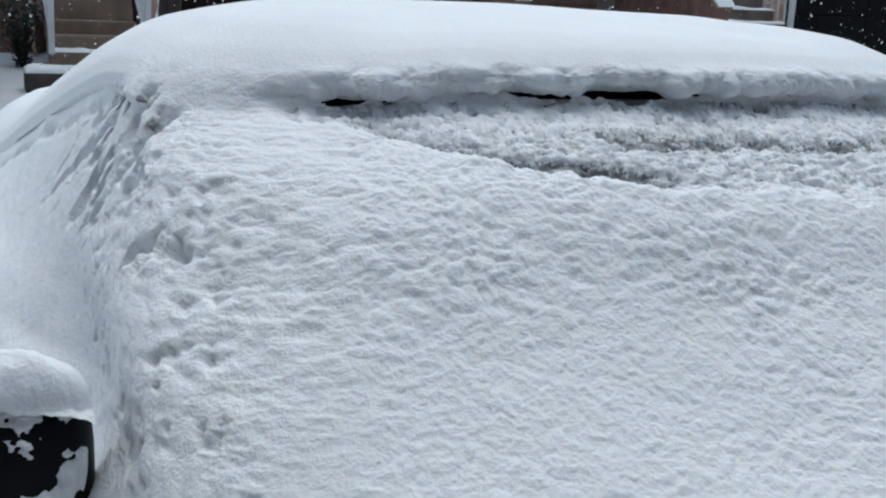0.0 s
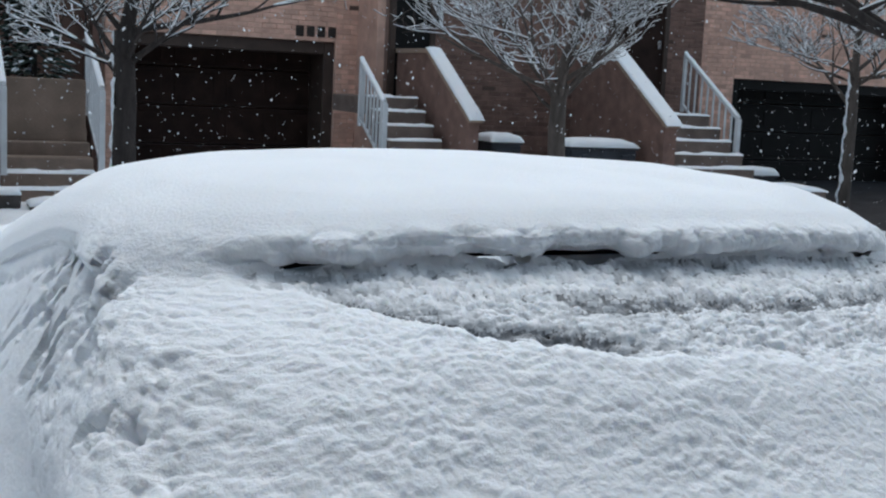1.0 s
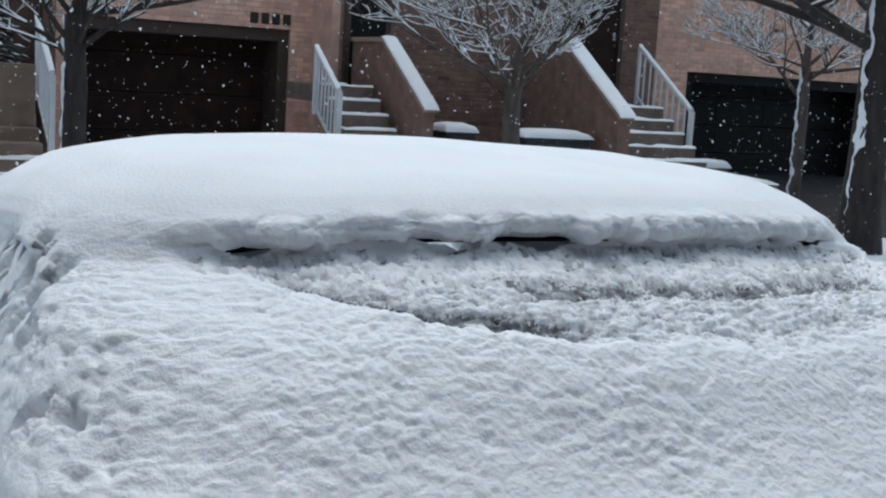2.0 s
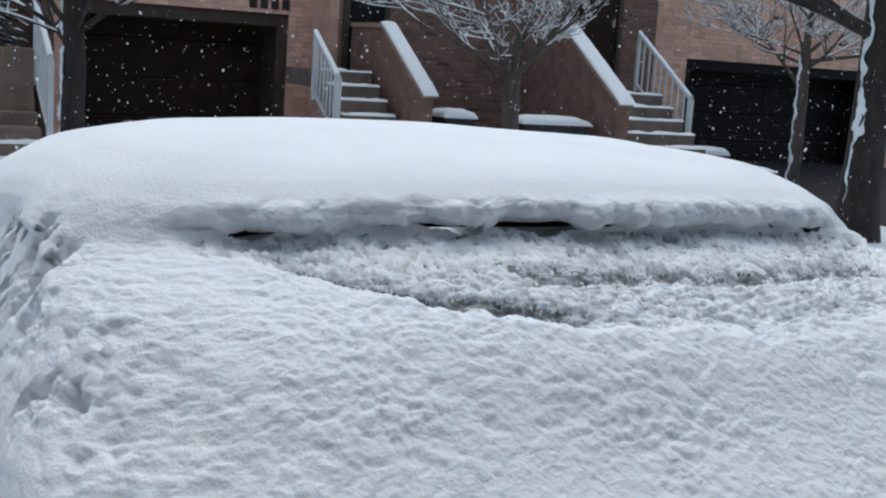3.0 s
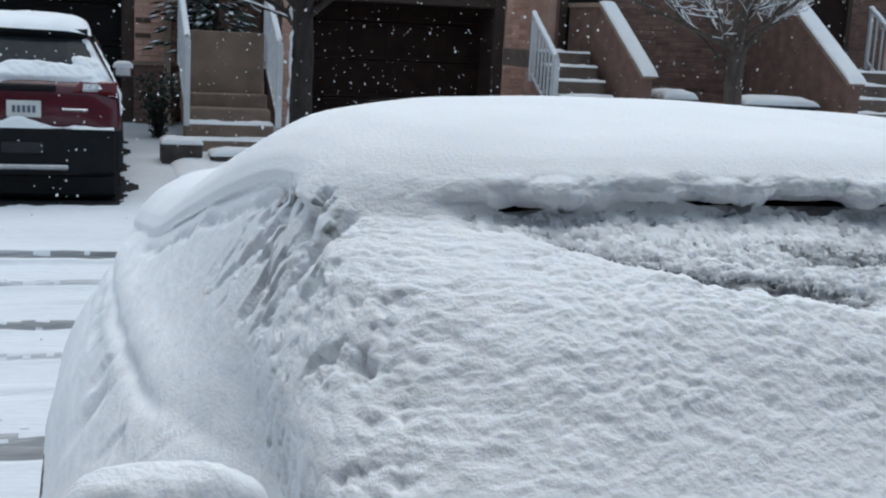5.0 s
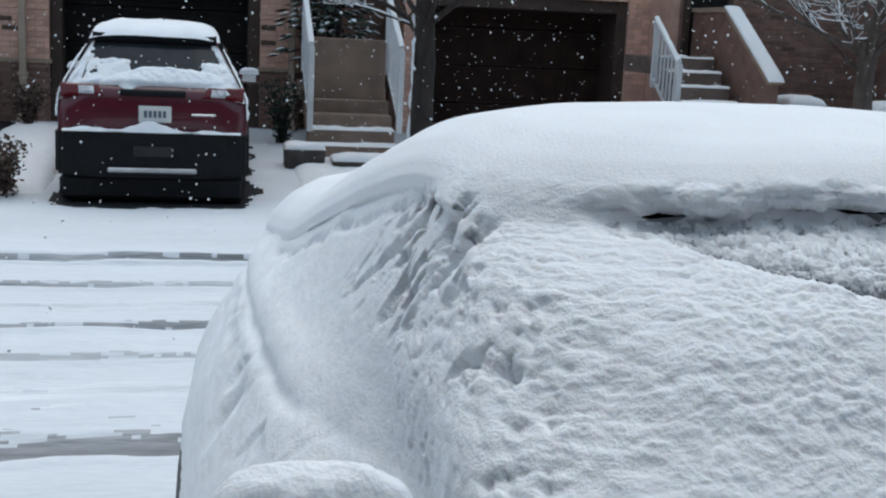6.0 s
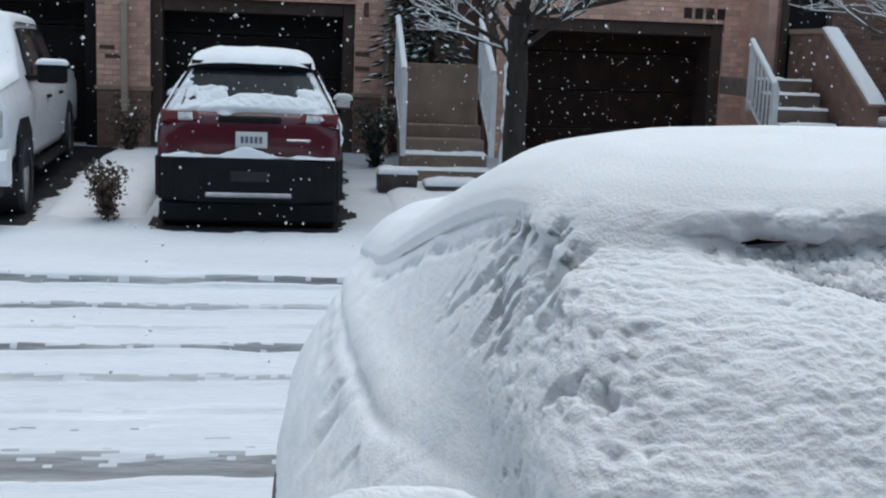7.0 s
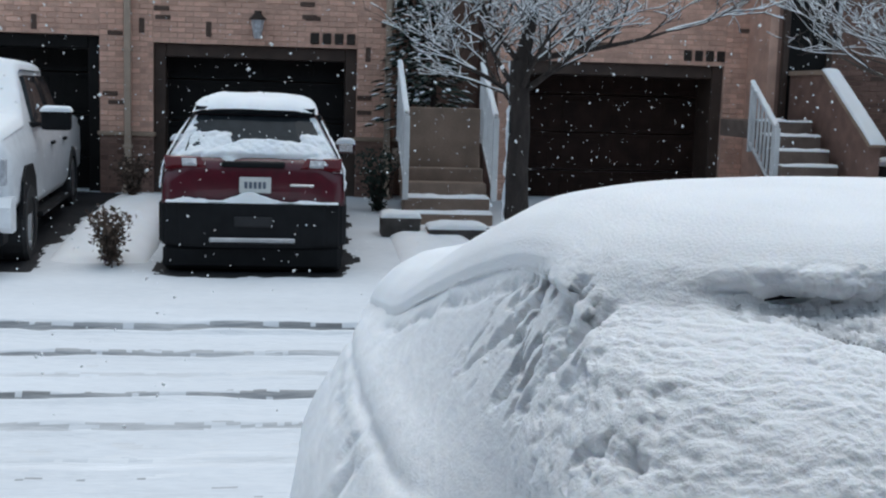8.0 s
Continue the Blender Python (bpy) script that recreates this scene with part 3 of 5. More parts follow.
def build_near_car():
    car = thing("parked_car", "black car buried under thick fresh snow", "car")
    # body and glass under the snow
    lv = np.concatenate([np.linspace(1.50, 1.10, 40), np.linspace(1.08, 0.30, 26)])
    sides, corner, front = np.linspace(0, 1, 50), np.linspace(0.08, math.pi / 2 - 0.08, 9), np.linspace(0, 1, 40)
    P = cover_points(lv, sides, corner, front)
    N = normals(P)
    inset = (0.034 + 0.030 * step(0.3, 0.6, np.abs(N[..., 0]))) * step(0.67, 0.78, P[..., 2]) + 0.004
    P = P - N * inset[..., None]
    grid_mesh("glasshouse", P[lv >= 1.10], GLASS, car, "dark glass", flip=True)
    grid_mesh("body", P[lv <= 1.105], BLACK_PAINT, car, flip=True)
    X, Y = np.meshgrid(np.linspace(-0.60, 0.60, 24), np.linspace(3.10, 4.85, 30), indexing="ij")
    Z = 1.50 - 0.06 * (X / 0.74) ** 4 + 0.04 * step(3.0, 3.5, Y) - 0.24 * np.clip((Y - 3.6) / 1.5, 0, 1) ** 1.3
    grid_mesh("roof", np.stack([X + XC, Y, Z], -1), BLACK_PAINT, car, flip=True)
    rear = np.stack([P[:, 0] * (1 - t) + P[:, -1] * t + np.array([0, 0.05 * math.sin(math.pi * t) ** 0.6, 0]) for t in np.linspace(0, 1, 20)], 1)
    grid_mesh("tailgate", rear, BLACK_PAINT, car, flip=True)
    part("underbody", box(XC - 1.0, XC + 1.0, 1.3, 5.1, 0.22, 0.34, 0.03), CLADDING, car)
    for sx in (-1, 1):
        for y in (1.95, 4.5):
            wheel(car, XC + sx * 1.03, y, 0.35, 0.24, sx)
    for sx in (-1, 1):
        door_mirror(car, sx)
    return car


def wheel(parent, x, y, r, w, side, ground=0.0):
    hub = part("wheel", lathe([(r * 0.66, -w * 0.3), (r * 0.68, w * 0.42), (r * 0.2, w * 0.36), (r * 0.05, w * 0.40)] if side > 0 else [(r * 0.66, w * 0.3), (r * 0.68, -w * 0.42), (r * 0.2, -w * 0.36), (r * 0.05, -w * 0.40)], 20, "x"), ALLOY, parent)
    hub.location = (x, y, ground + r)
    part("tyre", lathe([(r * 0.66, -w / 2), (r * 0.93, -w / 2), (r, -w * 0.36), (r, w * 0.36), (r * 0.93, w / 2), (r * 0.66, w / 2), (r * 0.67, 0.0)], 28, "x"), RUBBER, hub, smooth=False)
    return hub


MIRROR = (0.160, 2.70, 1.075)


def door_mirror(car, sx):
    cx = MIRROR[0] if sx < 0 else 2 * XC - MIRROR[0]
    _, cy, cz = MIRROR
    A, B = np.linspace(-math.pi / 2, math.pi / 2, 26), np.linspace(0, 2 * math.pi, 48, endpoint=False)
    A, B = np.meshgrid(A, B, indexing="ij")
    sp = lambda v, e: np.sign(v) * np.abs(v) ** e
    ex, ey, ez = 0.138, 0.085, 0.126
    X = cx + ex * sp(np.cos(A), 0.7) * sp(np.cos(B), 0.5)
    Z = cz + ez * sp(np.cos(A), 0.7) * sp(np.sin(B), 0.5)
    Y = cy + ey * np.sin(A) * np.where(A > 0, 0.35, 1.0)
    housing = grid_mesh("mirror_housing", np.stack([X, Y, Z], -1), BLACK_PAINT, car, "glossy black shell", wrap=True)
    part("mirror_glass", box(cx - 0.11, cx + 0.11, cy + 0.028, cy + 0.035, cz - 0.07, cz + 0.07, 0.003), CHROME, housing)
    inner = -sx
    part("mirror_arm", box(min(cx + inner * 0.1, cx + inner * 0.3), max(cx + inner * 0.1, cx + inner * 0.3), cy - 0.03, cy + 0.03, cz - 0.08, cz - 0.04, 0.012), CLADDING, housing)
    # snow: a soft cap and a few clots that cling to the shell
    U, V = np.meshgrid(np.linspace(-1, 1, 110), np.linspace(-1, 1, 80), indexing="ij")
    R = np.clip(1 - (np.abs(U) ** 2.6 + np.abs(V) ** 2.6), 0, 1)
    XX = cx + U * 0.134
    YY = cy - 0.008 + V * 0.060
    ZZ = cz + 0.118 + 0.052 * R ** 0.5 - 0.022 * U ** 4 - 0.010 * V ** 2 + 0.008 * fbm(XX * 20, YY * 20, 5) + 0.008 * clumps(XX * 40, YY * 40, 6) * step(0.1, 0.8, 1 - R)
    grid_mesh("snow_cap", np.stack([XX, YY, ZZ], -1), SNOW, housing, "rounded cap of fresh snow", flip=True)
    TH, RR = np.meshgrid(np.linspace(0, 2 * math.pi, 221), np.linspace(0.0, 1.0, 150), indexing="ij")
    W, H = RR * sp(np.cos(TH), 0.5), RR * sp(np.sin(TH), 0.5)
    face = cy - ey * np.sqrt(np.clip(1 - RR ** 2.2, 0, 1))
    lump = 0.6 * fbm(W * 3.4 + H * 1.8 + 3, H * 3.8 - W * 1.4, 9, 4) - 0.15 + 0.75 * step(0.62, 0.95, H) + 0.55 * np.exp(-((H + 0.42 - 0.70 * W) / 0.18) ** 2)
    lift = np.clip(lump * 0.05, -0.010, 0.016) + (0.008 * clumps(W * 9, H * 8, 19) + 0.003 * fbm(W * 30, H * 26, 20)) * (lump > 0) - 0.03 * step(0.86, 1.0, RR) * (1 - step(0.3, 0.7, H))
    grid_mesh("clinging_snow", np.stack([cx + W * ex * 0.99, face - lift, cz + H * ez * 0.99], -1), SNOW, housing, "ragged clots of clinging snow", flip=True)


def clumps(x, y, seed=0):
    """Soft rounded tufts on a jittered grid, with narrow creases between them; about -0.5 to 0.5."""
    x, y = np.asarray(x, float), np.asarray(y, float)
    x, y = x + 0.5 * vnoise(x * 1.3, y * 1.3, seed + 50), y + 0.5 * vnoise(x * 1.3, y * 1.3, seed + 60)
    i, j = np.floor(x).astype(int), np.floor(y).astype(int)
    best = np.full(x.shape, -1.0)
    for di in (-1, 0, 1):
        for dj in (-1, 0, 1):
            a, b = (i + di + seed * 13) % 256, (j + dj + seed * 29) % 256
            px, py = i + di + TABLE[a, b], j + dj + TABLE[b, (a + 77) % 256]
            size = 0.75 + 0.55 * TABLE[(a + 31) % 256, (b + 101) % 256]
            best = np.maximum(best, size - 0.9 * ((x - px) ** 2 + (y - py) ** 2))
    return best - 0.72


def build_car_snow():
    """One skin of snow: roof slab, its lip above the windscreen, pillars, side windows and shoulders."""
    low = car_levels(0.0034, 0.56)
    ends = np.concatenate([np.linspace(0, 0.30, 50, endpoint=False), np.linspace(0.30, 1, 300)])
    corner, front = np.linspace(0.02, math.pi / 2 - 0.02, 60), np.linspace(0, 1, 520)
    L = cover_points(low, ends, corner, front)
    E = cover_points([1.5], ends, corner, front)[0]
    cols = E.shape[0]
    across = np.concatenate([[0], np.cumsum(np.hypot(np.diff(E[:, 0]), np.diff(E[:, 1])))])
    across = across - across[cols // 2]
    centre = np.stack([np.full(cols, XC), np.clip(E[:, 1], 3.78, REAR)], -1)
    inward = centre - E[:, :2]
    reach = np.linalg.norm(inward, axis=1)
    inward = inward / reach[:, None]
    # shares of the three edge shapes: overhanging lip, smooth pillar, low drip edge along the side windows
    lip = step(0.50, 0.74, E[:, 0]) * (1 - step(1.74, 1.98, E[:, 0])) * (1 - step(3.2, 3.4, E[:, 1]))
    drip = step(3.25, 3.5, E[:, 1])
    soft = 1 - lip - drip
    shapes = [([-0.32, -0.17, -0.075, -0.006, 0.000, -0.036, -0.014], [0.106, 0.098, 0.078, 0.046, 0.024, 0.008, 0.003]),
              ([-0.32, -0.17, -0.07, -0.020, 0.008, 0.026, 0.038], [0.132, 0.114, 0.078, 0.048, 0.024, 0.004, -0.010]),
              ([-0.32, -0.17, -0.07, -0.015, 0.008, 0.010, 0.012], [0.144, 0.124, 0.084, 0.044, 0.010, -0.008, -0.020])]
    off = sum(np.outer(s[0], w) for s, w in zip(shapes, (lip, soft, drip)))
    rise = sum(np.outer(s[1], w) for s, w in zip(shapes, (lip, soft, drip)))
    rise = rise + np.outer([0.062, 0.055, 0.036, 0.016, 0.004, 0.0, 0.0], step(3.45, 4.1, E[:, 1]))
    ragged = lip * (0.018 * fbm(across * 7, across * 0, 98, 3) + 0.020 * fbm(across * 22, across * 0, 99, 2))
    rag_share = np.array([0, 0, 0.2, 0.7, 1.0, 0.7, 0.3])[:, None]
    off, rise = off + ragged * rag_share, rise - 0.5 * ragged * rag_share
    C = np.stack([E[None, :, 0] - inward[:, 0] * off, E[None, :, 1] - inward[:, 1] * off, E[None, :, 2] + rise], -1)
    C = np.concatenate([C, L[:1]])
    k = np.concatenate([np.linspace(0, 2, 46, endpoint=False), np.linspace(2, 7, 96, endpoint=False)])
    i = np.floor(k).astype(int)
    f = (k - i)[:, None, None]
    edge = C[i] * (1 - f) + C[i + 1] * f
    top = np.interp(centre[:, 1], [3.6, 3.8, 4.2, 4.8, 5.15], [1.642, 1.642, 1.605, 1.54, 1.46])
    q = np.linspace(0, 1, 70, endpoint=False)[:, None]
    roof_xy = centre[None] * (1 - q[..., None]) + C[0][None, :, :2] * q[..., None]
    slope = np.clip((C[0][:, 2] - C[1][:, 2]) / 0.15 * (reach - 0.32), 0.0, 2 * np.abs(top - C[0][:, 2]))
    bend = np.clip(slope / np.maximum(np.abs(top - C[0][:, 2]), 1e-3), 2.2, 4.0)
    roof_z = top - (top - C[0][:, 2]) * q ** bend
    R = np.concatenate([roof_xy, roof_z[..., None]], -1)
    P = smooth_rows(np.concatenate([R, edge, L]), 5)
    P[:len(R) + len(edge) // 2] = smooth_rows(P[:len(R) + len(edge) // 2].copy(), 30)
    nr, ne = len(R), len(edge)
    join = slice(nr + ne - 70, nr + ne + 45)
    mild = smooth_rows(P[join].copy(), 160)
    P[join] = P[join] + (mild - P[join]) * np.clip(soft, 0, 1)[None, :, None]
    rowk = np.concatenate([np.zeros(nr), k, np.full(len(L), 7.0)])[:, None] + np.zeros((1, cols))
    N = normals(P)
    X, Y, Z = P[..., 0], P[..., 1], P[..., 2]
    V = np.concatenate([np.zeros((1, cols)), np.cumsum(np.linalg.norm(np.diff(P, axis=0), axis=-1), axis=0)])
    S = V - V[nr + ne][None, :] + 0.055
    U = np.where(rowk >= 7, np.concatenate([np.zeros((len(P), 1)), np.cumsum(np.hypot(np.diff(X, axis=1), np.diff(Y, axis=1)), axis=1)], 1), 0)
    U = np.where(rowk >= 7, U - U[:, cols // 2][:, None], across[None, :])
    dx = X - 1.12
    below, flat = step(5.2, 6.4, rowk), 1 - step(0.3, 3.2, rowk)
    side = step(0.42, 0.72, np.abs(N[..., 0]))
    UW, SW = U + 0.03 * fbm(U * 9, S * 9, 31, 2), S + 0.03 * fbm(U * 9, S * 9, 37, 2)
    # windscreen: drifts, tufts in two sizes, grain
    TU, TS = X - XC + 0.3 * Z, -0.5 * Z - 0.87 * Y
    TW, TV = TU + 0.03 * fbm(TU * 9, TS * 9, 31, 2), TS + 0.03 * fbm(TU * 9, TS * 9, 37, 2)
    rough = 0.35 + 0.65 * step(-0.25, 0.35, fbm(TU * 2.6, TS * 3.2, 35, 2) + 0.15)
    D = 0.010 * fbm(TU * 2.6, TS * 3.6, 41, 2) + rough * (0.0042 * clumps(TW * 15, TV * 19, 40) + 0.0052 * clumps(TW * 40, TV * 46, 45) + 0.0036 * clumps(TW * 78, TV * 92, 47)) + 0.0024 * fbm(TU * 130, TS * 160, 48, 2)
    D = D * below * (1 - side)
    pa, pb = Y - X, 1.2 * Z + 0.4 * X
    # side windows and shoulders: soft, with broad folds
    D = D + (0.009 * fbm(pa * 3, pb * 4, 42, 2) + 0.004 * fbm(pa * 11, pb * 12, 44, 3) + 0.0012 * fbm(pa * 46, pb * 46, 46, 2)) * side * below
    # roof: nearly even
    D = D + (0.006 * fbm(X * 2.2, Y * 2.2, 91, 2) + 0.0006 * fbm(X * 60, Y * 60, 92, 2)) * flat
    # knobbly front of the lip
    face = step(1.8, 3.2, rowk) * (1 - step(5.4, 6.6, rowk))
    D = D + face * (lip + 0.25 * soft) * (0.020 * clumps(U * 12, S * 12, 93) + 0.011 * clumps(U * 32, S * 32, 95) + 0.004 * fbm(U * 90, S * 90, 96, 2)) * step(2.2, 3.6, rowk)
    # thin icy crust below the roof edge of the windscreen
    screen = step(0.45, 0.70, 1 - np.clip(np.abs(N[..., 0]) * 1.4, 0, 1)) * below
    edge_low = np.interp(dx, [-0.56, -0.46, -0.36, -0.24, -0.04, 0.35, 0.70, 0.92], [0.0, 0.03, 0.11, 0.185, 0.255, 0.28, 0.24, 0.08])
    edge_low = edge_low + 0.018 * fbm(U * 7, U * 0, 51) + 0.010 * fbm(U * 30, U * 0, 53)
    thin = (1 - step(edge_low - 0.05, edge_low + 0.02, S + 0.03 * fbm(U * 26, S * 26, 55, 2))) * step(-0.56, -0.50, dx) * (1 - step(0.84, 0.94, dx)) * screen
    band1 = 1.2 * np.exp(-((S - edge_low + 0.052) / 0.026) ** 2) * step(-0.42, -0.34, dx) * (1 - step(-0.08, 0.06, dx))
    mid2 = np.interp(dx, [-0.2, 0.0, 0.35, 0.8], [0.045, 0.07, 0.10, 0.075])
    band2 = np.exp(-((S - mid2) / 0.032) ** 2) * step(-0.15, 0.05, dx) * (1 - step(0.66, 0.84, dx))
    bare = np.maximum(band1, band2)
    grit = 1.0 * clumps(UW * 42 + SW * 12, SW * 70, 56) + 0.55 * clumps(UW * 95, SW * 120, 57) + 0.3 * fbm(U * 170, S * 200, 54, 2)
    crust = -0.019 + 0.011 * grit + 0.005 * fbm(U * 9, S * 14, 58, 2) - 0.017 * bare * (0.75 + 0.9 * vnoise(U * 14, S * 20, 60))
    D = D * (1 - thin) + crust * thin
    slit = fbm(U * 7, U * 0 + 2, 61, 2) + 0.35 * fbm(U * 40, U * 0, 64, 2) + 0.5 * step(-0.62, -0.5, dx) * (1 - step(-0.36, -0.26, dx))
    gap = lip * (rowk > 5.02) * (rowk < 5.05 + 1.6 * np.clip(slit + 0.10, 0, 0.6))
    # side windows: combed runnels where snow slid off
    ac, al = Y * 0.78 + Z * 0.62 - X * 0.75, Y * 0.62 - Z * 0.78 - X * 0.3
    turn = step(0.22, 0.5, np.abs(N[..., 0]))
    combed = fbm(ac * 34 + 2.0 * vnoise(ac * 5, al * 5, 70), al * 11, 71, 3)
    patch = step(-0.1, 0.35, fbm(Y * 4.5, Z * 6, 72, 2) + 0.22)
    ze = roof_edge(Y)
    zone = turn * below * step(-0.26, -0.16, Z - ze) * (1 - step(-0.03, 0.0, Z - ze)) * (1 - step(3.45, 3.75, Y + 0.6 * (Z - 1.4))) * step(2.9, 3.1, Y)
    D = D - 0.028 * zone * patch * step(0.0, 0.35, combed)
    pillar = turn * below * (1 - step(2.95, 3.25, Y - 0.5 * (Z - 1.3))) * step(1.05, 1.15, Z) * (1 - step(1.42, 1.49, Z))
    D = D - 0.010 * pillar * step(0.08, 0.5, fbm(pa * 30, pb * 26, 73, 3) + 0.5 * vnoise(pa * 6, pb * 6, 74)) + 0.007 * pillar * clumps(pa * 34, pb * 30, 78)
    slide, pit = np.array([-0.10, 0.62, -0.78]), np.zeros_like(D)
    wide = step(0.10, 0.35, np.abs(N[..., 0]))
    for _, hy, hz, r1, r2, deep in ((0.434, 3.19, 1.462, 0.019, 0.036, 0.10), (0.415, 3.17, 1.435, 0.013, 0.030, 0.07), (0.42, 3.09, 1.430, 0.014, 0.045, 0.05), (0.40, 3.10, 1.395, 0.013, 0.040, 0.05),
                                     (0.42, 3.40, 1.455, 0.015, 0.034, 0.05), (0.41, 3.50, 1.445, 0.012, 0.034, 0.04), (0.385, 3.44, 1.420, 0.014, 0.034, 0.04), (0.375, 3.47, 1.375, 0.016, 0.045, 0.07),
                                     (0.36, 3.53, 1.345, 0.013, 0.040, 0.05), (0.37, 3.40, 1.365, 0.012, 0.030, 0.04), (0.408, 2.73, 1.353, 0.012, 0.026, 0.045), (0.38, 2.80, 1.345, 0.012, 0.030, 0.03), (0.345, 3.30, 1.30, 0.013, 0.035, 0.03)):
        at = np.argmin((Y - hy) ** 2 + (Z - hz) ** 2 + 4 * (X > 0.75) + 4 * (rowk < 4))
        d = P - P.reshape(-1, 3)[at]
        t = d @ slide
        w = (np.sum(d * d, axis=-1) - t * t) / r1 ** 2 + t * t / r2 ** 2
        pit = np.maximum(pit, min(deep, 0.05) * np.exp(-w * np.maximum(0.3, 1.1 + 2.6 * fbm(ac * 55, al * 34, 5, 2))) * wide)
    D = np.maximum(D - pit * step(3.5, 5.5, rowk), -0.062)
    # shadow line below the roof edge, groove along the belt, dents in the shoulder, ragged lower end
    tail = step(3.35, 3.6, Y) * (1 - step(4.6, 4.9, Y)) * turn
    D = D - 0.016 * np.exp(-((Z - ze + 0.030 + 0.02 * fbm(Y * 8, Y * 0, 83)) / 0.016) ** 2) * tail * below * (0.8 + 1.2 * fbm(Y * 14, Z * 14, 85))
    belt = np.interp(Y, [2.9, 3.3, 3.8, 4.3, 5.0], [1.13, 1.095, 1.045, 1.03, 1.0]) + 0.012 * fbm(Y * 7, Y * 0, 75)
    flank = step(0.45, 0.8, np.abs(N[..., 0])) * below
    D = D + flank * step(2.9, 3.2, Y) * (0.008 * np.exp(-((Z - belt - 0.045) / 0.035) ** 2) - 0.014 * np.exp(-((Z - belt + 0.005) / 0.016) ** 2)) * (0.7 + 1.0 * fbm(Y * 5, Y * 0, 86, 2))
    D = D - flank * 0.014 * step(0.05, 0.5, fbm(Y * 11, Z * 9, 76, 3)) * np.exp(-((Z - belt + 0.07) / 0.06) ** 2) * step(3.0, 3.2, Y)
    D = D - flank * 0.035 * np.exp(-((Y - 3.90 - 0.10 * (Z - 0.92)) / 0.045) ** 2 - ((Z - 0.915) / 0.06) ** 2)
    D = D - 0.09 * step(0.0, 0.05, 0.69 - Z + 0.02 * fbm(Y * 9, Y * 0, 81)) * flank
    Q = P + N * D[..., None]
    kind = np.where((thin > 0.45) & (grit < 0.25 + 0.6 * vnoise(U * 8, S * 12, 66) + 0.4 * bare), 1, 0)
    kind = np.where((thin > 0.5) & (grit < 0.75 * bare - 0.25 + 0.3 * vnoise(U * 20, S * 30, 62)), 2, kind)
    keep = ~((gap > 0.5) | ((thin > 0.8) & (bare > 0.5) & (grit < -0.42)))[:-1, :-1]
    ob = grid_mesh("snow_cover", Q, [SNOW, CRUST, ICY], flip=True, keep=keep)
    ob.data.polygons.foreach_set("material_index", kind[:-1, :-1][keep].reshape(-1).astype(np.int32))
    tagged(ob, "deep snow over roof, windscreen and sides of a parked car", "snow")


def build_rear_snow():
    """The blanket goes on over rear window and tailgate."""
    lv = np.linspace(1.50, 0.60, 80)
    P = cover_points(lv, np.linspace(0, 1, 6), np.linspace(0.08, 1.4, 4), np.linspace(0, 1, 6))
    a, b = P[:, 0], P[:, -1]
    T = np.linspace(0, 1, 110)
    a, b = a + np.array([0.05, 0, -0.01]), b + np.array([-0.05, 0, -0.01])
    Q = np.stack([a * (1 - t) + b * t + np.array([0, 0.26 * math.sin(math.pi * t) ** 0.6 - 0.05, 0]) for t in T], 1)
    up = step(1.0, 1.5, np.repeat(lv[:, None], 110, 1))
    Q[..., 1] -= 0.14 * up * np.sin(math.pi * T)[None] ** 0.6
    Q[..., 2] += 0.22 * up * np.sin(math.pi * T)[None] ** 0.8
    Q[..., 1] += 0.02 * fbm(Q[..., 0] * 6, Q[..., 2] * 6, 3) + 0.008 * billow(Q[..., 0] * 24, Q[..., 2] * 24, 5)
    tagged(grid_mesh("rear_snow", Q, SNOW, flip=True), "snow blanket over rear window and tailgate", "snow")


build_near_car()
build_rear_snow()
build_car_snow()


# ---- parked cars across the street ----
def loft_shell(rows, cx, mat, parent, name="body"):
    """rows: y, half width, bottom, belt height, half width at the top, top height."""
    P = []
    for y, w, zb, belt, wt, zr in rows:
        half = [(0, zb), (w * 0.55, zb), (w * 0.93, zb + 0.02), (w * 0.99, zb + 0.12), (w, (zb + belt) / 2), (w * 0.992, belt - 0.05), (w * 0.965, belt),
                (w * 0.965 + (wt - w * 0.965) * 0.5, belt + (zr - 0.06 - belt) * 0.52), (wt, zr - 0.06), (wt * 0.95, zr - 0.02), (wt * 0.8, zr - 0.005), (wt * 0.4, zr), (0, zr + 0.003)]
        ring = [(cx - x, y, z) for x, z in half] + [(cx + x, y, z) for x, z in half[-2:0:-1]]
        P.append(ring)
    P = np.array(P)
    ob = grid_mesh(name, P, mat, parent, wrap=True, smooth=True)
    bm = bmesh.new()
    bm.from_mesh(ob.data)
    bm.verts.ensure_lookup_table()
    n = P.shape[1]
    bm.faces.new([bm.verts[i] for i in range(n)])
    bm.faces.new([bm.verts[i] for i in range(len(bm.verts) - n, len(bm.verts))])
    bmesh.ops.recalc_face_normals(bm, faces=bm.faces)
    bm.to_mesh(ob.data)
    bm.free()
    ob.data.polygons.foreach_set("use_smooth", [True] * len(ob.data.polygons))
    return ob


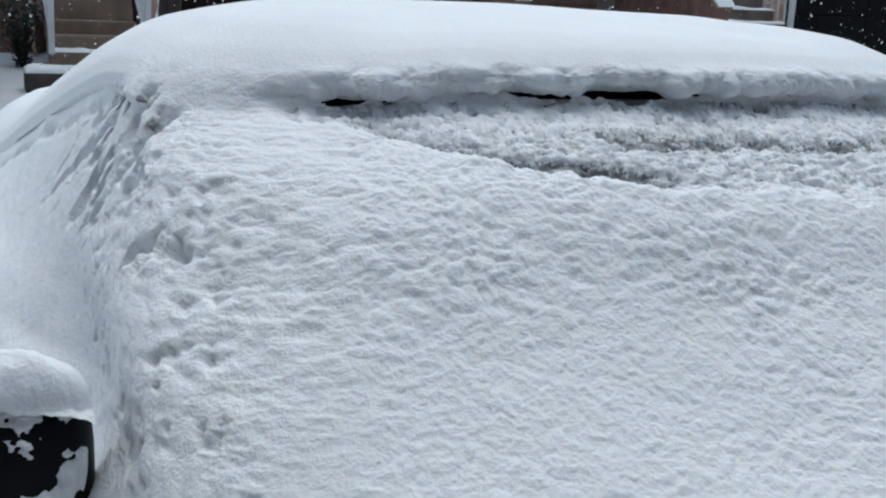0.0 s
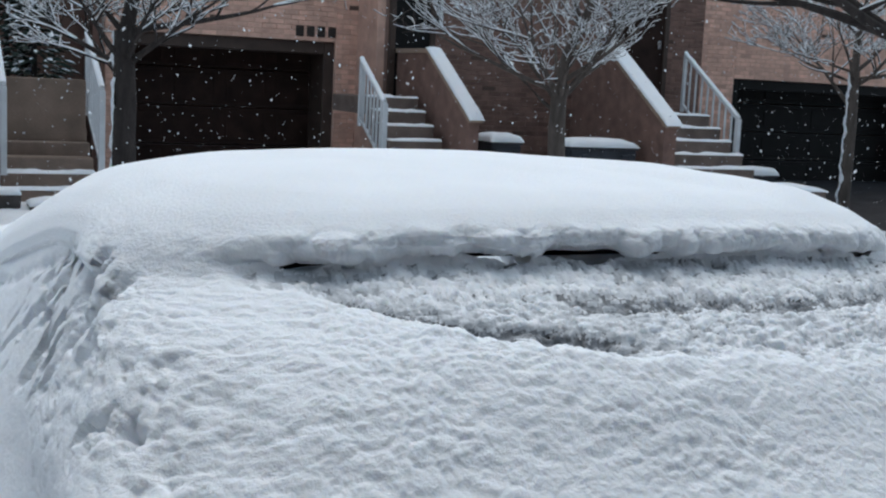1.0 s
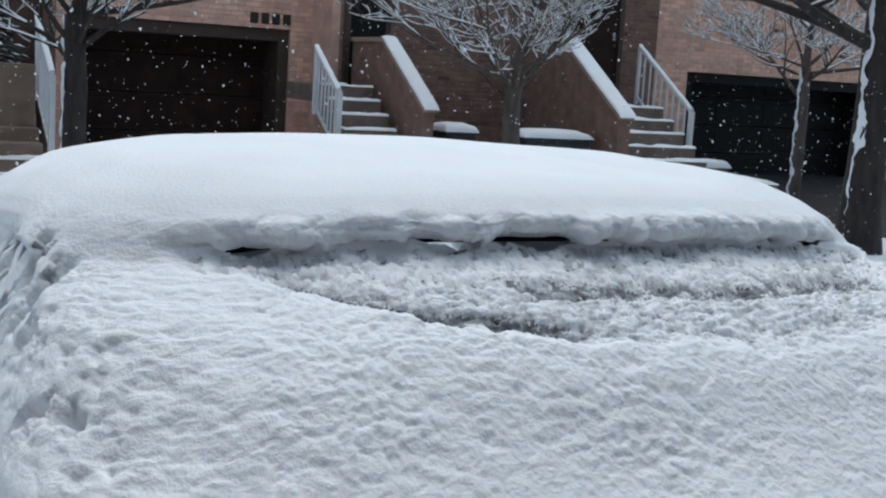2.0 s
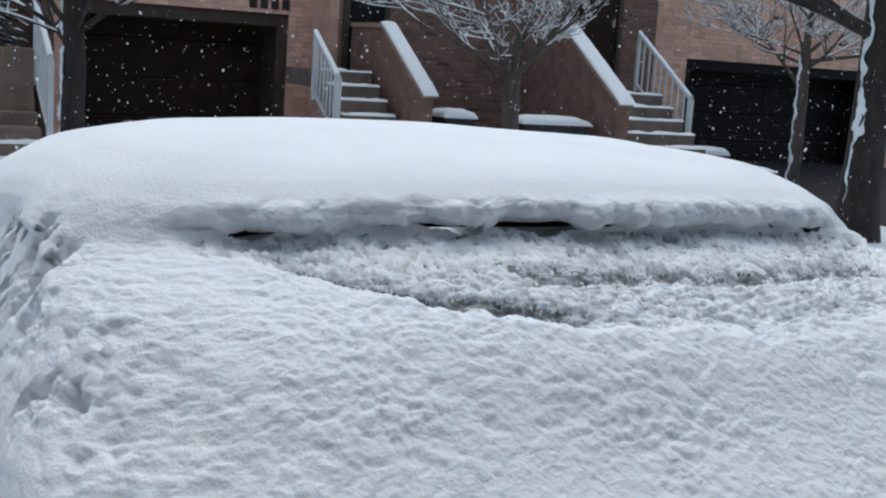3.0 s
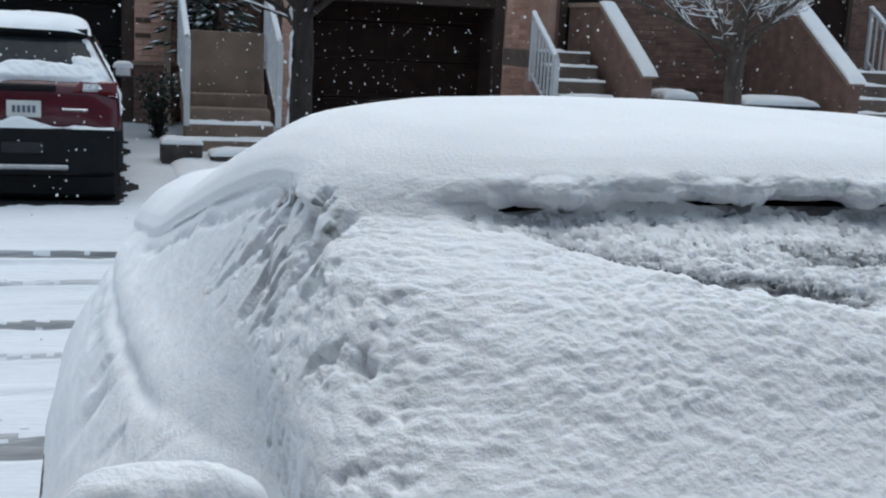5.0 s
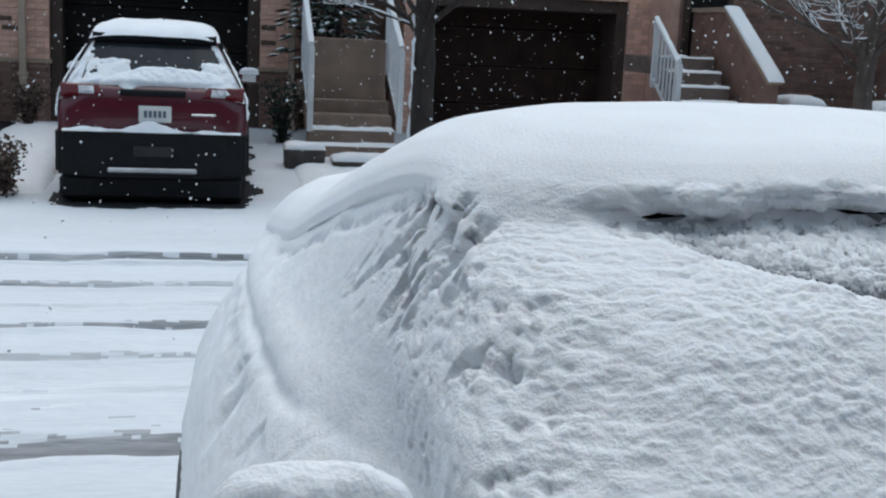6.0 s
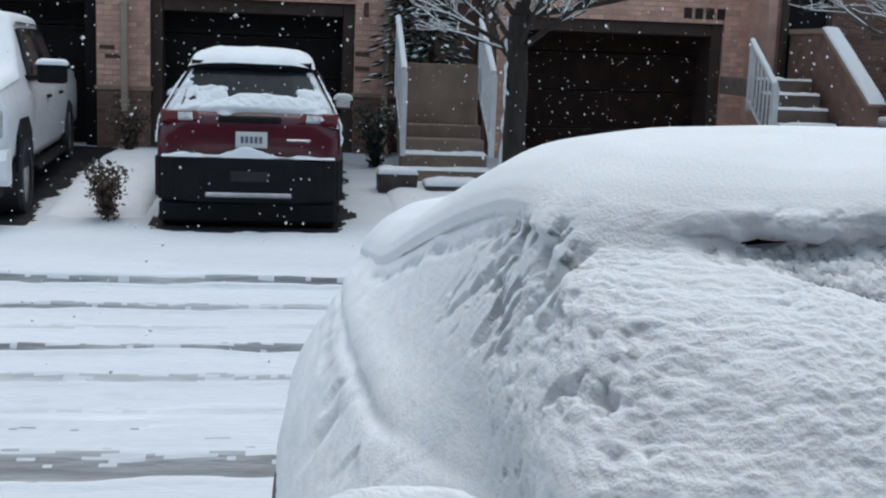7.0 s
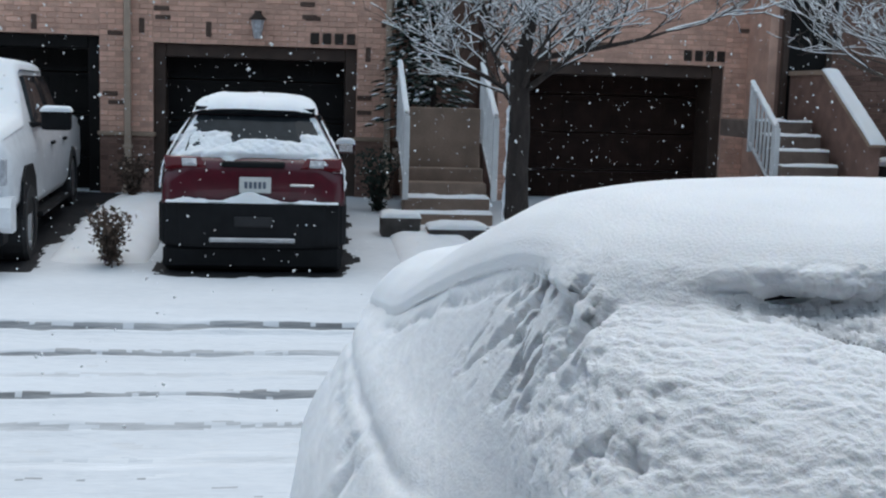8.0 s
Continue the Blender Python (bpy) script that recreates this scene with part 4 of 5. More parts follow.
def quad_panel(name, pts, mat, parent, thick=0.012, label="", n=6):
    """A slightly domed plate between four corners, with thickness."""
    a, b, c, d = (Vector(p) for p in pts)
    nor = (b - a).cross(d - a).normalized()
    grid = []
    for i in range(n + 1):
        row = []
        for j in range(n + 1):
            s, t = i / n, j / n
            p = (a * (1 - s) + b * s) * (1 - t) + (d * (1 - s) + c * s) * t
            row.append(p + nor * (thick * (0.4 + 0.6 * min(1, 4 * s * (1 - s) * 2) * min(1, 4 * t * (1 - t) * 2))))
        grid.append(row)
    bm = bmesh.new()
    v = [[bm.verts.new(p) for p in row] for row in grid]
    for i in range(n):
        for j in range(n):
            bm.faces.new((v[i][j], v[i + 1][j], v[i + 1][j + 1], v[i][j + 1]))
    rim = [v[i][0] for i in range(n + 1)] + [v[n][j] for j in range(1, n + 1)] + [v[i][n] for i in range(n - 1, -1, -1)] + [v[0][j] for j in range(n - 1, 0, -1)]
    low = [bm.verts.new(p.co - nor * thick * 1.6) for p in rim]
    for i in range(len(rim)):
        k = (i + 1) % len(rim)
        bm.faces.new((rim[i], rim[k], low[k], low[i]))
    bm.faces.new(low)
    return part(name, bm, mat, parent, label, smooth=False)


def build_red_suv():
    cx, y0 = -0.455, 12.74
    before = set(scene.objects)
    car = thing("red_suv", "dark red suv with black bumper, snow on roof and tailgate", "car")
    rows = [(0.00, 0.80, 0.46, 0.92, 0.66, 1.05), (0.05, 0.875, 0.42, 0.98, 0.74, 1.13), (0.12, 0.905, 0.38, 1.02, 0.74, 1.17), (0.30, 0.92, 0.34, 1.04, 0.67, 1.38),
            (0.50, 0.925, 0.32, 1.04, 0.63, 1.58), (0.75, 0.925, 0.30, 1.04, 0.60, 1.65), (1.6, 0.925, 0.30, 1.02, 0.60, 1.68), (2.5, 0.925, 0.30, 1.00, 0.60, 1.66), (2.9, 0.92, 0.30, 1.0, 0.62, 1.50),
            (3.5, 0.91, 0.30, 0.98, 0.75, 1.14), (4.1, 0.89, 0.30, 0.92, 0.74, 1.04), (4.45, 0.83, 0.34, 0.80, 0.70, 0.90), (4.58, 0.70, 0.40, 0.68, 0.60, 0.78)]
    loft_shell([(y0 + r[0], *r[1:]) for r in rows], cx, RED_PAINT, car)
    part("rear_bumper", prism([(-0.93, 0.5), (-0.93, 0.10), (-0.87, 0.0), (-0.72, -0.075), (-0.45, -0.115), (0.45, -0.115), (0.72, -0.075), (0.87, 0.0), (0.93, 0.10), (0.93, 0.5)], 0.30, 0.735, "z", 0.03), CLADDING, car).location = (cx, y0, 0)
    # black box fills in the shade of the underbody below the bumper
    part("dark_underside", box(cx - 0.88, cx + 0.88, y0 - 0.02, y0 + 0.6, 0.07, 0.31, 0.04), CLADDING, car)
    part("skid_plate", box(cx - 0.42, cx + 0.42, y0 - 0.145, y0 - 0.05, 0.345, 0.395, 0.012), ALLOY, car, "dull silver strip")
    part("tow_cover", box(cx + 0.02 - 0.2, cx + 0.2, y0 - 0.135, y0 - 0.1, 0.50, 0.60, 0.012), RUBBER, car)
    for sx in (-1, 1):
        part("wheel_arch", prism([(0.55, 0.28), (0.62, 0.62), (0.85, 0.80), (1.15, 0.80), (1.38, 0.62), (1.45, 0.28)], cx + sx * 0.935 - 0.012, cx + sx * 0.935 + 0.012, "x"), CLADDING, car).location = (0, y0, 0)
        part("sill", box(cx + sx * 0.90 - 0.04, cx + sx * 0.90 + 0.04, y0 + 1.4, y0 + 3.3, 0.26, 0.42, 0.02), CLADDING, car)
        wheel(car, cx + sx * 0.80, y0 + 1.0, 0.36, 0.24, sx, 0.0)
        wheel(car, cx + sx * 0.80, y0 + 3.65, 0.36, 0.24, sx, 0.12)
        lamp = quad_panel("tail_lamp", [(cx + sx * 0.46, y0 - 0.002, 1.06), (cx + sx * 0.86, y0 + 0.05, 1.04), (cx + sx * 0.88, y0 + 0.13, 1.16), (cx + sx * 0.52, y0 + 0.075, 1.155)] if sx > 0 else
                          [(cx - 0.86, y0 + 0.05, 1.04), (cx - 0.46, y0 - 0.002, 1.06), (cx - 0.52, y0 + 0.075, 1.155), (cx - 0.88, y0 + 0.13, 1.16)], LAMP_RED, car, 0.02)
        quad_panel("reversing_lens", [(cx + sx * 0.62 - 0.07, y0 - 0.004, 1.08), (cx + sx * 0.62 + 0.07, y0 - 0.004, 1.08), (cx + sx * 0.63 + 0.07, y0 + 0.05, 1.14), (cx + sx * 0.63 - 0.07, y0 + 0.05, 1.14)], LAMP_CLEAR, lamp, 0.012)
        part("roof_rail", prism([(0.72, 1.66), (0.85, 1.72), (2.2, 1.73), (2.45, 1.67)], cx + sx * 0.53 - 0.02, cx + sx * 0.53 + 0.02, "x"), BLACK_PAINT, car).location = (0, y0, 0)
        m = part("side_mirror", box(-0.11, 0.11, -0.06, 0.06, -0.07, 0.07, 0.035, seg=2), RED_PAINT, car)
        m.location = (cx + sx * 1.02, y0 + 3.05, 1.13)
        part("mirror_glass", box(-0.09, 0.09, -0.07, -0.062, -0.05, 0.05, 0.004), CHROME, m)
        snow_pad("mirror_snow", (-0.12, 0.12, -0.07, 0.07), 0.05, 0.06, m, "small cap of snow", seed=3)
        quad_panel("side_window", [(cx + sx * 0.80, y0 + 0.7, 1.10), (cx + sx * 0.80, y0 + 2.9, 1.08), (cx + sx * 0.64, y0 + 2.5, 1.55), (cx + sx * 0.64, y0 + 0.85, 1.57)][::sx], GLASS, car, 0.05)
    slope = lambda x, z: (cx + x, y0 + np.interp(z, [1.05, 1.17, 1.38, 1.60], [0.0, 0.12, 0.30, 0.50]), z)
    quad_panel("rear_window", [slope(-0.68, 1.20), slope(0.68, 1.20), slope(0.58, 1.55), slope(-0.58, 1.55)], GLASS, car, 0.02)
    part("spoiler", prism([(0.42, 1.56), (0.40, 1.59), (0.42, 1.635), (0.8, 1.67), (0.8, 1.62)], -0.60, 0.60), BLACK_PAINT, car).location = (cx, y0, 0)
    part("plate_recess", box(cx - 0.31, cx + 0.31, y0 - 0.03, y0 + 0.1, 1.065, 1.125, 0.015), CLADDING, car)
    plate = part("number_plate", box(cx + 0.02 - 0.155, cx + 0.02 + 0.155, y0 - 0.028, y0 - 0.006, 0.82, 0.975, 0.006), PLATE, car, "pale plate")
    for k in range(5):
        part("bar", box(cx - 0.085 + k * 0.045, cx - 0.055 + k * 0.045, y0 - 0.0305, y0 - 0.027, 0.865, 0.93), INK, plate)
    part("badge", box(cx + 0.36, cx + 0.6, y0 - 0.012, y0 + 0.03, 0.885, 0.91, 0.006), CHROME, car)
    part("aerial", lathe([(0.012, 0), (0.004, 0.12)], 8), BLACK_PAINT, car).location = (cx + 0.05, y0 + 1.4, 1.72)
    # snow on roof, tailgate and bumper
    U, V = np.meshgrid(np.linspace(-1, 1, 60), np.linspace(0, 1, 60), indexing="ij")
    Y = y0 + 0.39 + V * 2.25 - 0.03 * fbm(U * 5, U * 0, 4) * (1 - V)
    e = np.minimum(1, (1 - np.abs(U) ** 8)) ** 0.5 * np.minimum(1, 14 * V + 0.0) ** 0.5 * np.minimum(1, 12 * (1 - V)) ** 0.5
    Z = np.interp(Y - y0, [0.36, 0.5, 0.75, 1.6, 2.5, 2.8], [1.60, 1.62, 1.66, 1.68, 1.66, 1.55]) + e * (0.085 + 0.02 * fbm(U * 4, Y * 3, 6)) + 0.015 - 0.045 * np.abs(U) ** 4
    ob = grid_mesh("roof_snow", np.stack([cx + U * (0.635 - 0.03 * V), Y, Z], -1), SNOW, flip=True)
    tagged(ob, "layer of snow on the roof of a red suv", "snow")
    X, T = np.meshgrid(np.linspace(-0.86, 0.86, 150), np.linspace(0, 1, 80), indexing="ij")
    z = 1.05 + T * 0.52
    UN = X / 0.86
    spread = np.interp(z, [1.05, 1.20, 1.38, 1.60], [0.885, 0.83, 0.725, 0.60]) / 0.86
    y = y0 + np.interp(z, [1.05, 1.17, 1.38, 1.60], [0.0, 0.12, 0.30, 0.50])
    body = np.exp(-((X - 0.10) / 0.72) ** 6) * step(0.14, 0.24, T) * (1 - step(0.46, 0.60, T + 0.25 * X ** 2 + 0.5 * np.maximum(0, -X - 0.1)))
    left = np.exp(-((X + 0.50) / 0.34) ** 4) * step(0.16, 0.28, T - 0.25 * (X + 0.45)) * (1 - step(0.58, 0.76, T))
    diag = np.exp(-((X + 0.30 - 0.30 * T) / 0.12) ** 2) * (1 - step(0.3, 0.5, T)) * 0.9
    right = np.exp(-((X - 0.66) / 0.20) ** 4) * step(-0.1, 0.1, T) * (1 - step(0.55, 0.75, T))
    post = step(0.76, 0.92, np.abs(UN) + 0.10 * fbm(T * 7, X * 3, 12)) * step(0.10, 0.30, T) * 0.75
    body = np.maximum(body, post)
    th = 0.07 * np.maximum.reduce([body, left * 0.7, right * 0.7, diag * 0.7]) - 0.018 + 0.022 * fbm(X * 9, z * 14, 8)
    edge = np.minimum(1, np.minimum(T, 1 - T) * 14) * np.minimum(1, (0.86 - np.abs(X)) * 14)
    th = np.where(th > 0, th * edge, th) - 0.02 * (1 - edge)
    over = 0.10 * np.abs(UN) ** 5
    ob = grid_mesh("tailgate_snow", np.stack([cx + X * spread * (1 + 0.25 * th), y - th * 0.8 + over * 0.6, z + th * 0.7 - over * 0.1], -1), SNOW)
    tagged(ob, "patchy snow sliding down a red tailgate and rear window", "snow")
    X, V = np.meshgrid(np.linspace(-0.84, 0.84, 120), np.linspace(-1, 1, 16), indexing="ij")
    hump = 0.02 + 0.085 * np.exp(-((X + 0.03) / 0.17) ** 2) + 0.025 * fbm(X * 6, X * 0, 3) + 0.02 * np.exp(-((X + 0.55) / 0.2) ** 2)
    Z = 0.728 + np.maximum(hump, -0.01) * np.sqrt(np.maximum(0, 1 - V ** 4))
    ob = grid_mesh("bumper_snow", np.stack([cx + X, y0 - 0.055 + V * 0.062, Z], -1), SNOW, flip=True)
    tagged(ob, "ridge of snow along a black rear bumper", "snow")
    for sx in (-1, 1):
        V, A = np.meshgrid(np.linspace(0, 1, 40), np.linspace(-1, 1, 10), indexing="ij")
        zz = np.interp(V, [0, 0.4, 1], [0.85, 1.08, 1.52])
        xx = np.interp(zz, [0.8, 1.05, 1.2, 1.38, 1.6], [0.905, 0.89, 0.83, 0.735, 0.62])
        th = 0.016 + 0.03 * fbm(V * 12, A * 1.5 + sx, 5)
        P = np.stack([cx + sx * (xx + th * np.sqrt(1 - A ** 2)), y0 + np.interp(zz, [0.8, 1.1, 1.6], [0.10, 0.16, 0.55]) + A * 0.05, zz], -1)
        tagged(grid_mesh("corner_snow", P, SNOW, flip=sx < 0), "strip of snow stuck to a car's rear corner", "snow")
    for o in set(scene.objects) - before:
        if o.parent is None:
            o.scale.x, o.location.x, o.scale.z = 0.955, cx * 0.045, 0.975


build_red_suv()


def build_truck():
    cx, y0 = -3.68, 12.5
    before = set(scene.objects)
    t = thing("pickup_truck", "white pickup truck with snow on hood and windscreen", "truck")
    rows = [(0.0, 0.86, 0.62, 1.00, 0.80, 1.18), (0.06, 0.93, 0.58, 1.10, 0.86, 1.27), (0.2, 0.96, 0.55, 1.14, 0.87, 1.31), (1.2, 0.99, 0.52, 1.18, 0.88, 1.40), (1.35, 0.99, 0.5, 1.2, 0.86, 1.46),
            (2.05, 0.99, 0.5, 1.22, 0.70, 1.92), (2.3, 0.99, 0.5, 1.22, 0.68, 1.96), (3.9, 0.99, 0.5, 1.24, 0.68, 1.95), (4.05, 0.99, 0.5, 1.24, 0.80, 1.45), (4.1, 0.99, 0.55, 1.25, 0.95, 1.36), (5.5, 0.98, 0.58, 1.25, 0.95, 1.36), (5.55, 0.93, 0.6, 1.2, 0.9, 1.3)]
    loft_shell([(y0 + a, *r) for a, *r in rows], cx, WHITE_PAINT, t)
    part("front_bumper", prism([(-0.16, 0.48), (-0.18, 0.66), (-0.10, 0.74), (0.12, 0.74), (0.12, 0.42), (-0.08, 0.42)], cx - 0.98, cx + 0.98), WHITE_PAINT, t, "white bumper").location = (0, y0, 0)
    # black valance under the white bumper
    part("dark_underside", box(cx - 0.9, cx + 0.9, y0 - 0.12, y0 + 0.2, 0.30, 0.43, 0.02), CLADDING, t)
    part("grille", box(cx - 0.55, cx + 0.55, y0 - 0.05, y0 + 0.05, 0.80, 1.14, 0.02), CLADDING, t)
    for k in range(3):
        part("grille_bar", box(cx - 0.54, cx + 0.54, y0 - 0.07, y0 - 0.04, 0.85 + k * 0.1, 0.89 + k * 0.1, 0.008), CHROME, t)
    for sx in (-1, 1):
        part("headlamp", box(cx + sx * 0.75 - 0.17, cx + sx * 0.75 + 0.17, y0 - 0.045, y0 + 0.12, 0.84, 1.09, 0.03, seg=2), LAMP_CLEAR, t)
        part("fog_lamp", box(cx + sx * 0.72 - 0.09, cx + sx * 0.72 + 0.09, y0 - 0.19, y0 - 0.1, 0.53, 0.63, 0.02), CLADDING, t)
        part("wheel_arch", prism([(0.42, 0.5), (0.5, 0.84), (0.7, 0.98), (1.1, 0.98), (1.3, 0.84), (1.4, 0.5)], cx + sx * 0.985 - 0.015, cx + sx * 0.985 + 0.012), CLADDING, t).location = (0, y0, 0)
        wheel(t, cx + sx * 0.87, y0 + 0.9, 0.40, 0.27, sx, 0.0)
        wheel(t, cx + sx * 0.87, y0 + 4.5, 0.40, 0.27, sx, 0.2)
        m = part("side_mirror", box(-0.15, 0.15, -0.06, 0.06, -0.11, 0.11, 0.04, seg=2), CLADDING, t, "black mirror shell")
        m.location = (cx + sx * 1.16, y0 + 1.62, 1.40)
        part("mirror_arm", box(min(0, -sx * 0.28), max(0, -sx * 0.28), -0.03, 0.03, -0.08, -0.03, 0.01), CLADDING, m)
        snow_pad("mirror_snow", (-0.16, 0.16, -0.08, 0.08), 0.09, 0.05, m, "cap of snow", seed=5)
        quad_panel("side_window", [(cx + sx * 0.93, y0 + 1.65, 1.31), (cx + sx * 0.93, y0 + 2.75, 1.31), (cx + sx * 0.75, y0 + 2.65, 1.84), (cx + sx * 0.745, y0 + 2.15, 1.84)][::sx], GLASS, t, 0.04)
        quad_panel("side_window", [(cx + sx * 0.93, y0 + 2.85, 1.31), (cx + sx * 0.93, y0 + 3.7, 1.31), (cx + sx * 0.75, y0 + 3.65, 1.84), (cx + sx * 0.75, y0 + 2.8, 1.84)][::sx], GLASS, t, 0.04)
        for y in (2.5, 3.55):
            part("door_handle", box(cx + sx * 1.0 - 0.02, cx + sx * 1.0 + 0.02, y0 + y, y0 + y + 0.2, 1.10, 1.135, 0.008), CLADDING, t)
        part("running_board", box(cx + sx * 0.96 - 0.07, cx + sx * 0.96 + 0.07, y0 + 1.5, y0 + 3.9, 0.40, 0.46, 0.015), CLADDING, t)
    quad_panel("windscreen", [(cx - 0.82, y0 + 1.40, 1.47), (cx + 0.82, y0 + 1.40, 1.47), (cx + 0.64, y0 + 2.02, 1.88), (cx - 0.64, y0 + 2.02, 1.88)], GLASS, t, 0.02)
    # snow over hood, windscreen and roof in one blanket
    U, V = np.meshgrid(np.linspace(-1, 1, 60), np.linspace(0, 1, 110), indexing="ij")
    Y = 0.02 + V * 4.0
    base = np.interp(Y, [0, 0.06, 0.2, 1.2, 1.35, 2.05, 2.3, 3.9, 4.05], [1.18, 1.27, 1.31, 1.40, 1.46, 1.92, 1.96, 1.95, 1.8])
    wid = np.interp(Y, [0, 0.2, 1.2, 1.4, 2.05, 4.0], [0.80, 0.86, 0.88, 0.84, 0.70, 0.68])
    e = np.minimum(1, (1 - np.abs(U) ** 8)) ** 0.5 * np.minimum(1, 20 * V) ** 0.5 * np.minimum(1, 20 * (1 - V)) ** 0.5
    Z = base - 0.03 * np.abs(U) ** 5 + e * (0.075 + 0.02 * fbm(U * 3, Y * 3, 15)) - 0.02 * (1 - e)
    ob = grid_mesh("truck_snow", np.stack([cx + U * wid * 1.02, y0 + Y, Z], -1), SNOW, flip=True)
    tagged(ob, "blanket of snow over hood and cab of a pickup", "snow")
    turn = pose(-2.6, 14.1, 0, 0, 0, 4.0) @ pose(2.6, -14.1, 0)
    for o in set(scene.objects) - before:
        if o.parent is None:
            o.matrix_basis = turn @ o.matrix_basis


build_truck()


# ---- trees ----
def tube(V, F, pts, radii, n=5):
    start = len(V)
    for k, (p, r) in enumerate(zip(pts, radii)):
        d = (pts[min(k + 1, len(pts) - 1)] - pts[max(k - 1, 0)]).normalized()
        a = d.orthogonal().normalized()
        b = d.cross(a)
        for i in range(n):
            t = 2 * math.pi * i / n
            V.append(p + (a * math.cos(t) + b * math.sin(t)) * r)
    for k in range(len(pts) - 1):
        for i in range(n):
            F.append((start + k * n + i, start + k * n + (i + 1) % n, start + (k + 1) * n + (i + 1) % n, start + (k + 1) * n + i))
    F.append(tuple(start + (len(pts) - 1) * n + i for i in range(n)))


def tree(x, y, z, trunk_h, r, spread, limbs, depth, seed, bark, label, rise=0.75, lean=0.0, extra=(), plastered=True):
    rng = random.Random(seed)
    t = thing("tree", label, "tree", "street trees", pose(x, y, z))
    big, bigf, fine, finef, sn, snf = [], [], [], [], [], []

    def limb(p, d, length, rad, level):
        n = 6 if level < 2 else 4
        pts, rr = [p.copy()], [rad]
        for k in range(n):
            d = (d + Vector((rng.uniform(-1, 1), rng.uniform(-1, 1), rng.uniform(-0.5, 0.7))) * (0.13 + 0.04 * level)).normalized()
            p = p + d * (length / n)
            pts.append(p.copy())
            rr.append(max(0.0028, rad * (1 - 0.72 * (k + 1) / n)))
        tube(*((big, bigf) if level < 2 else (fine, finef)), pts, rr, 7 if level < 2 else 4)
        flat = 1 - 0.75 * abs(d.z)
        if level > 0 and rng.random() < (0.88 if level < 3 else 0.7):
            lift = [q + Vector((0, 0, a * 0.75 + 0.006)) for q, a in zip(pts, rr)]
            tube(sn, snf, lift, [max(0.0055, a * 0.8 + 0.003) * (0.5 + 0.6 * flat) * rng.uniform(0.7, 1.2) for a in rr], 5)
        if level < depth:
            count = rng.randint(5, 7) if level == 0 else rng.randint(3, 5) if level < 3 else rng.randint(1, 2)
            for k in range(count):
                f = rng.uniform(0.25, 1.0)
                i = min(n - 1, int(f * n))
                base = pts[i].lerp(pts[i + 1], f * n - i)
                side = Vector((rng.uniform(-1, 1), rng.uniform(-1, 1), rng.uniform(-0.25, 0.6)))
                limb(base, (d * 0.8 + side).normalized(), length * rng.uniform(0.42, 0.66), max(0.004, rr[i] * 0.6), level + 1)

    p, pts, rr = Vector((0, 0, -0.1)), [], []
    for k in range(7):
        f = k / 6
        pts.append(Vector((lean * f + rng.uniform(-0.02, 0.02), rng.uniform(-0.02, 0.02), -0.15 + f * (trunk_h + 0.15))))
        rr.append(r * (1.25 - 0.25 * min(1, f * 4)) * (1 - 0.25 * f))
    V, F = [], []
    tube(V, F, pts, rr, 12)
    mesh_object("trunk", V, F, bark, t, smooth=True)
    for i in range(limbs):
        a = 2 * math.pi * (i + rng.uniform(-0.3, 0.3)) / limbs
        up = rise * rng.uniform(0.3, 1.5)
        d = Vector((math.cos(a), math.sin(a), up)).normalized()
        f = rng.uniform(0.72, 1.0)
        limb(Vector((lean * f, 0, trunk_h * f)), d, spread * rng.uniform(0.7, 1.15), r * rng.uniform(0.20, 0.36), 0)
    limb(Vector((lean, 0, trunk_h)), Vector((0.1, 0, 1)), spread * 1.3, r * 0.6, 0)
    for h, d, length, rad in extra:
        limb(Vector((0, 0, h)), Vector(d).normalized(), length, rad, 0)
    mesh_object("branchwork", big, bigf, bark, t, smooth=True)
    mesh_object("crown", fine, finef, bark, t, smooth=True)
    tagged(mesh_object("snow", sn, snf, SNOW, t, "snow lying along the branches", smooth=True), kind="stuff")
    # snow plastered on one side of the trunk
    if not plastered:
        return t
    S, A = np.meshgrid(np.linspace(0.03, 1, 60), np.linspace(-1, 1, 9), indexing="ij")
    rad = r * (1 - 0.25 * S) + 0.012
    an = math.pi + A * (0.22 + 0.5 * fbm(S * 17, S * 0 + seed, 4)) + 0.35 * fbm(S * 12, S * 0 + seed, 3)
    P = np.stack([lean * S + rad * np.cos(an), rad * np.sin(an), S * trunk_h + 0 * A], -1)
    P[..., 0] -= 0.02 * (1 - A ** 2) + 0.06 * fbm(S * 14, A * 1.5 + seed, 6) - 0.020
    grid_mesh("trunk_snow", P, SNOW, t, "streak of windblown snow")
    return t


tree(2.30, 14.0, 0.10, 2.05, 0.14, 1.45, 9, 4, 11, BARK, "bare young street tree with snow lying on its branches", 0.85)
tree(7.45, 14.0, 0.10, 1.75, 0.13, 1.60, 10, 4, 23, BARK_GREY, "bare spreading tree with snowy branches before brick stairs", 0.9, plastered=False)
tree(12.6, 14.6, 0.12, 2.1, 0.10, 1.45, 8, 4, 37, BARK_GREY, "thin bare tree with snow before a garage", 0.8)
tree(10.78, 11.5, 0.02, 3.2, 0.24, 2.3, 6, 3, 41, BARK, "thick dark tree trunk with snow along one side", 0.5, 0.0, ((2.35, (-2.2, 0.2, 0.5), 2.4, 0.09), (2.9, (-1.5, -0.8, 0.9), 1.8, 0.06)))


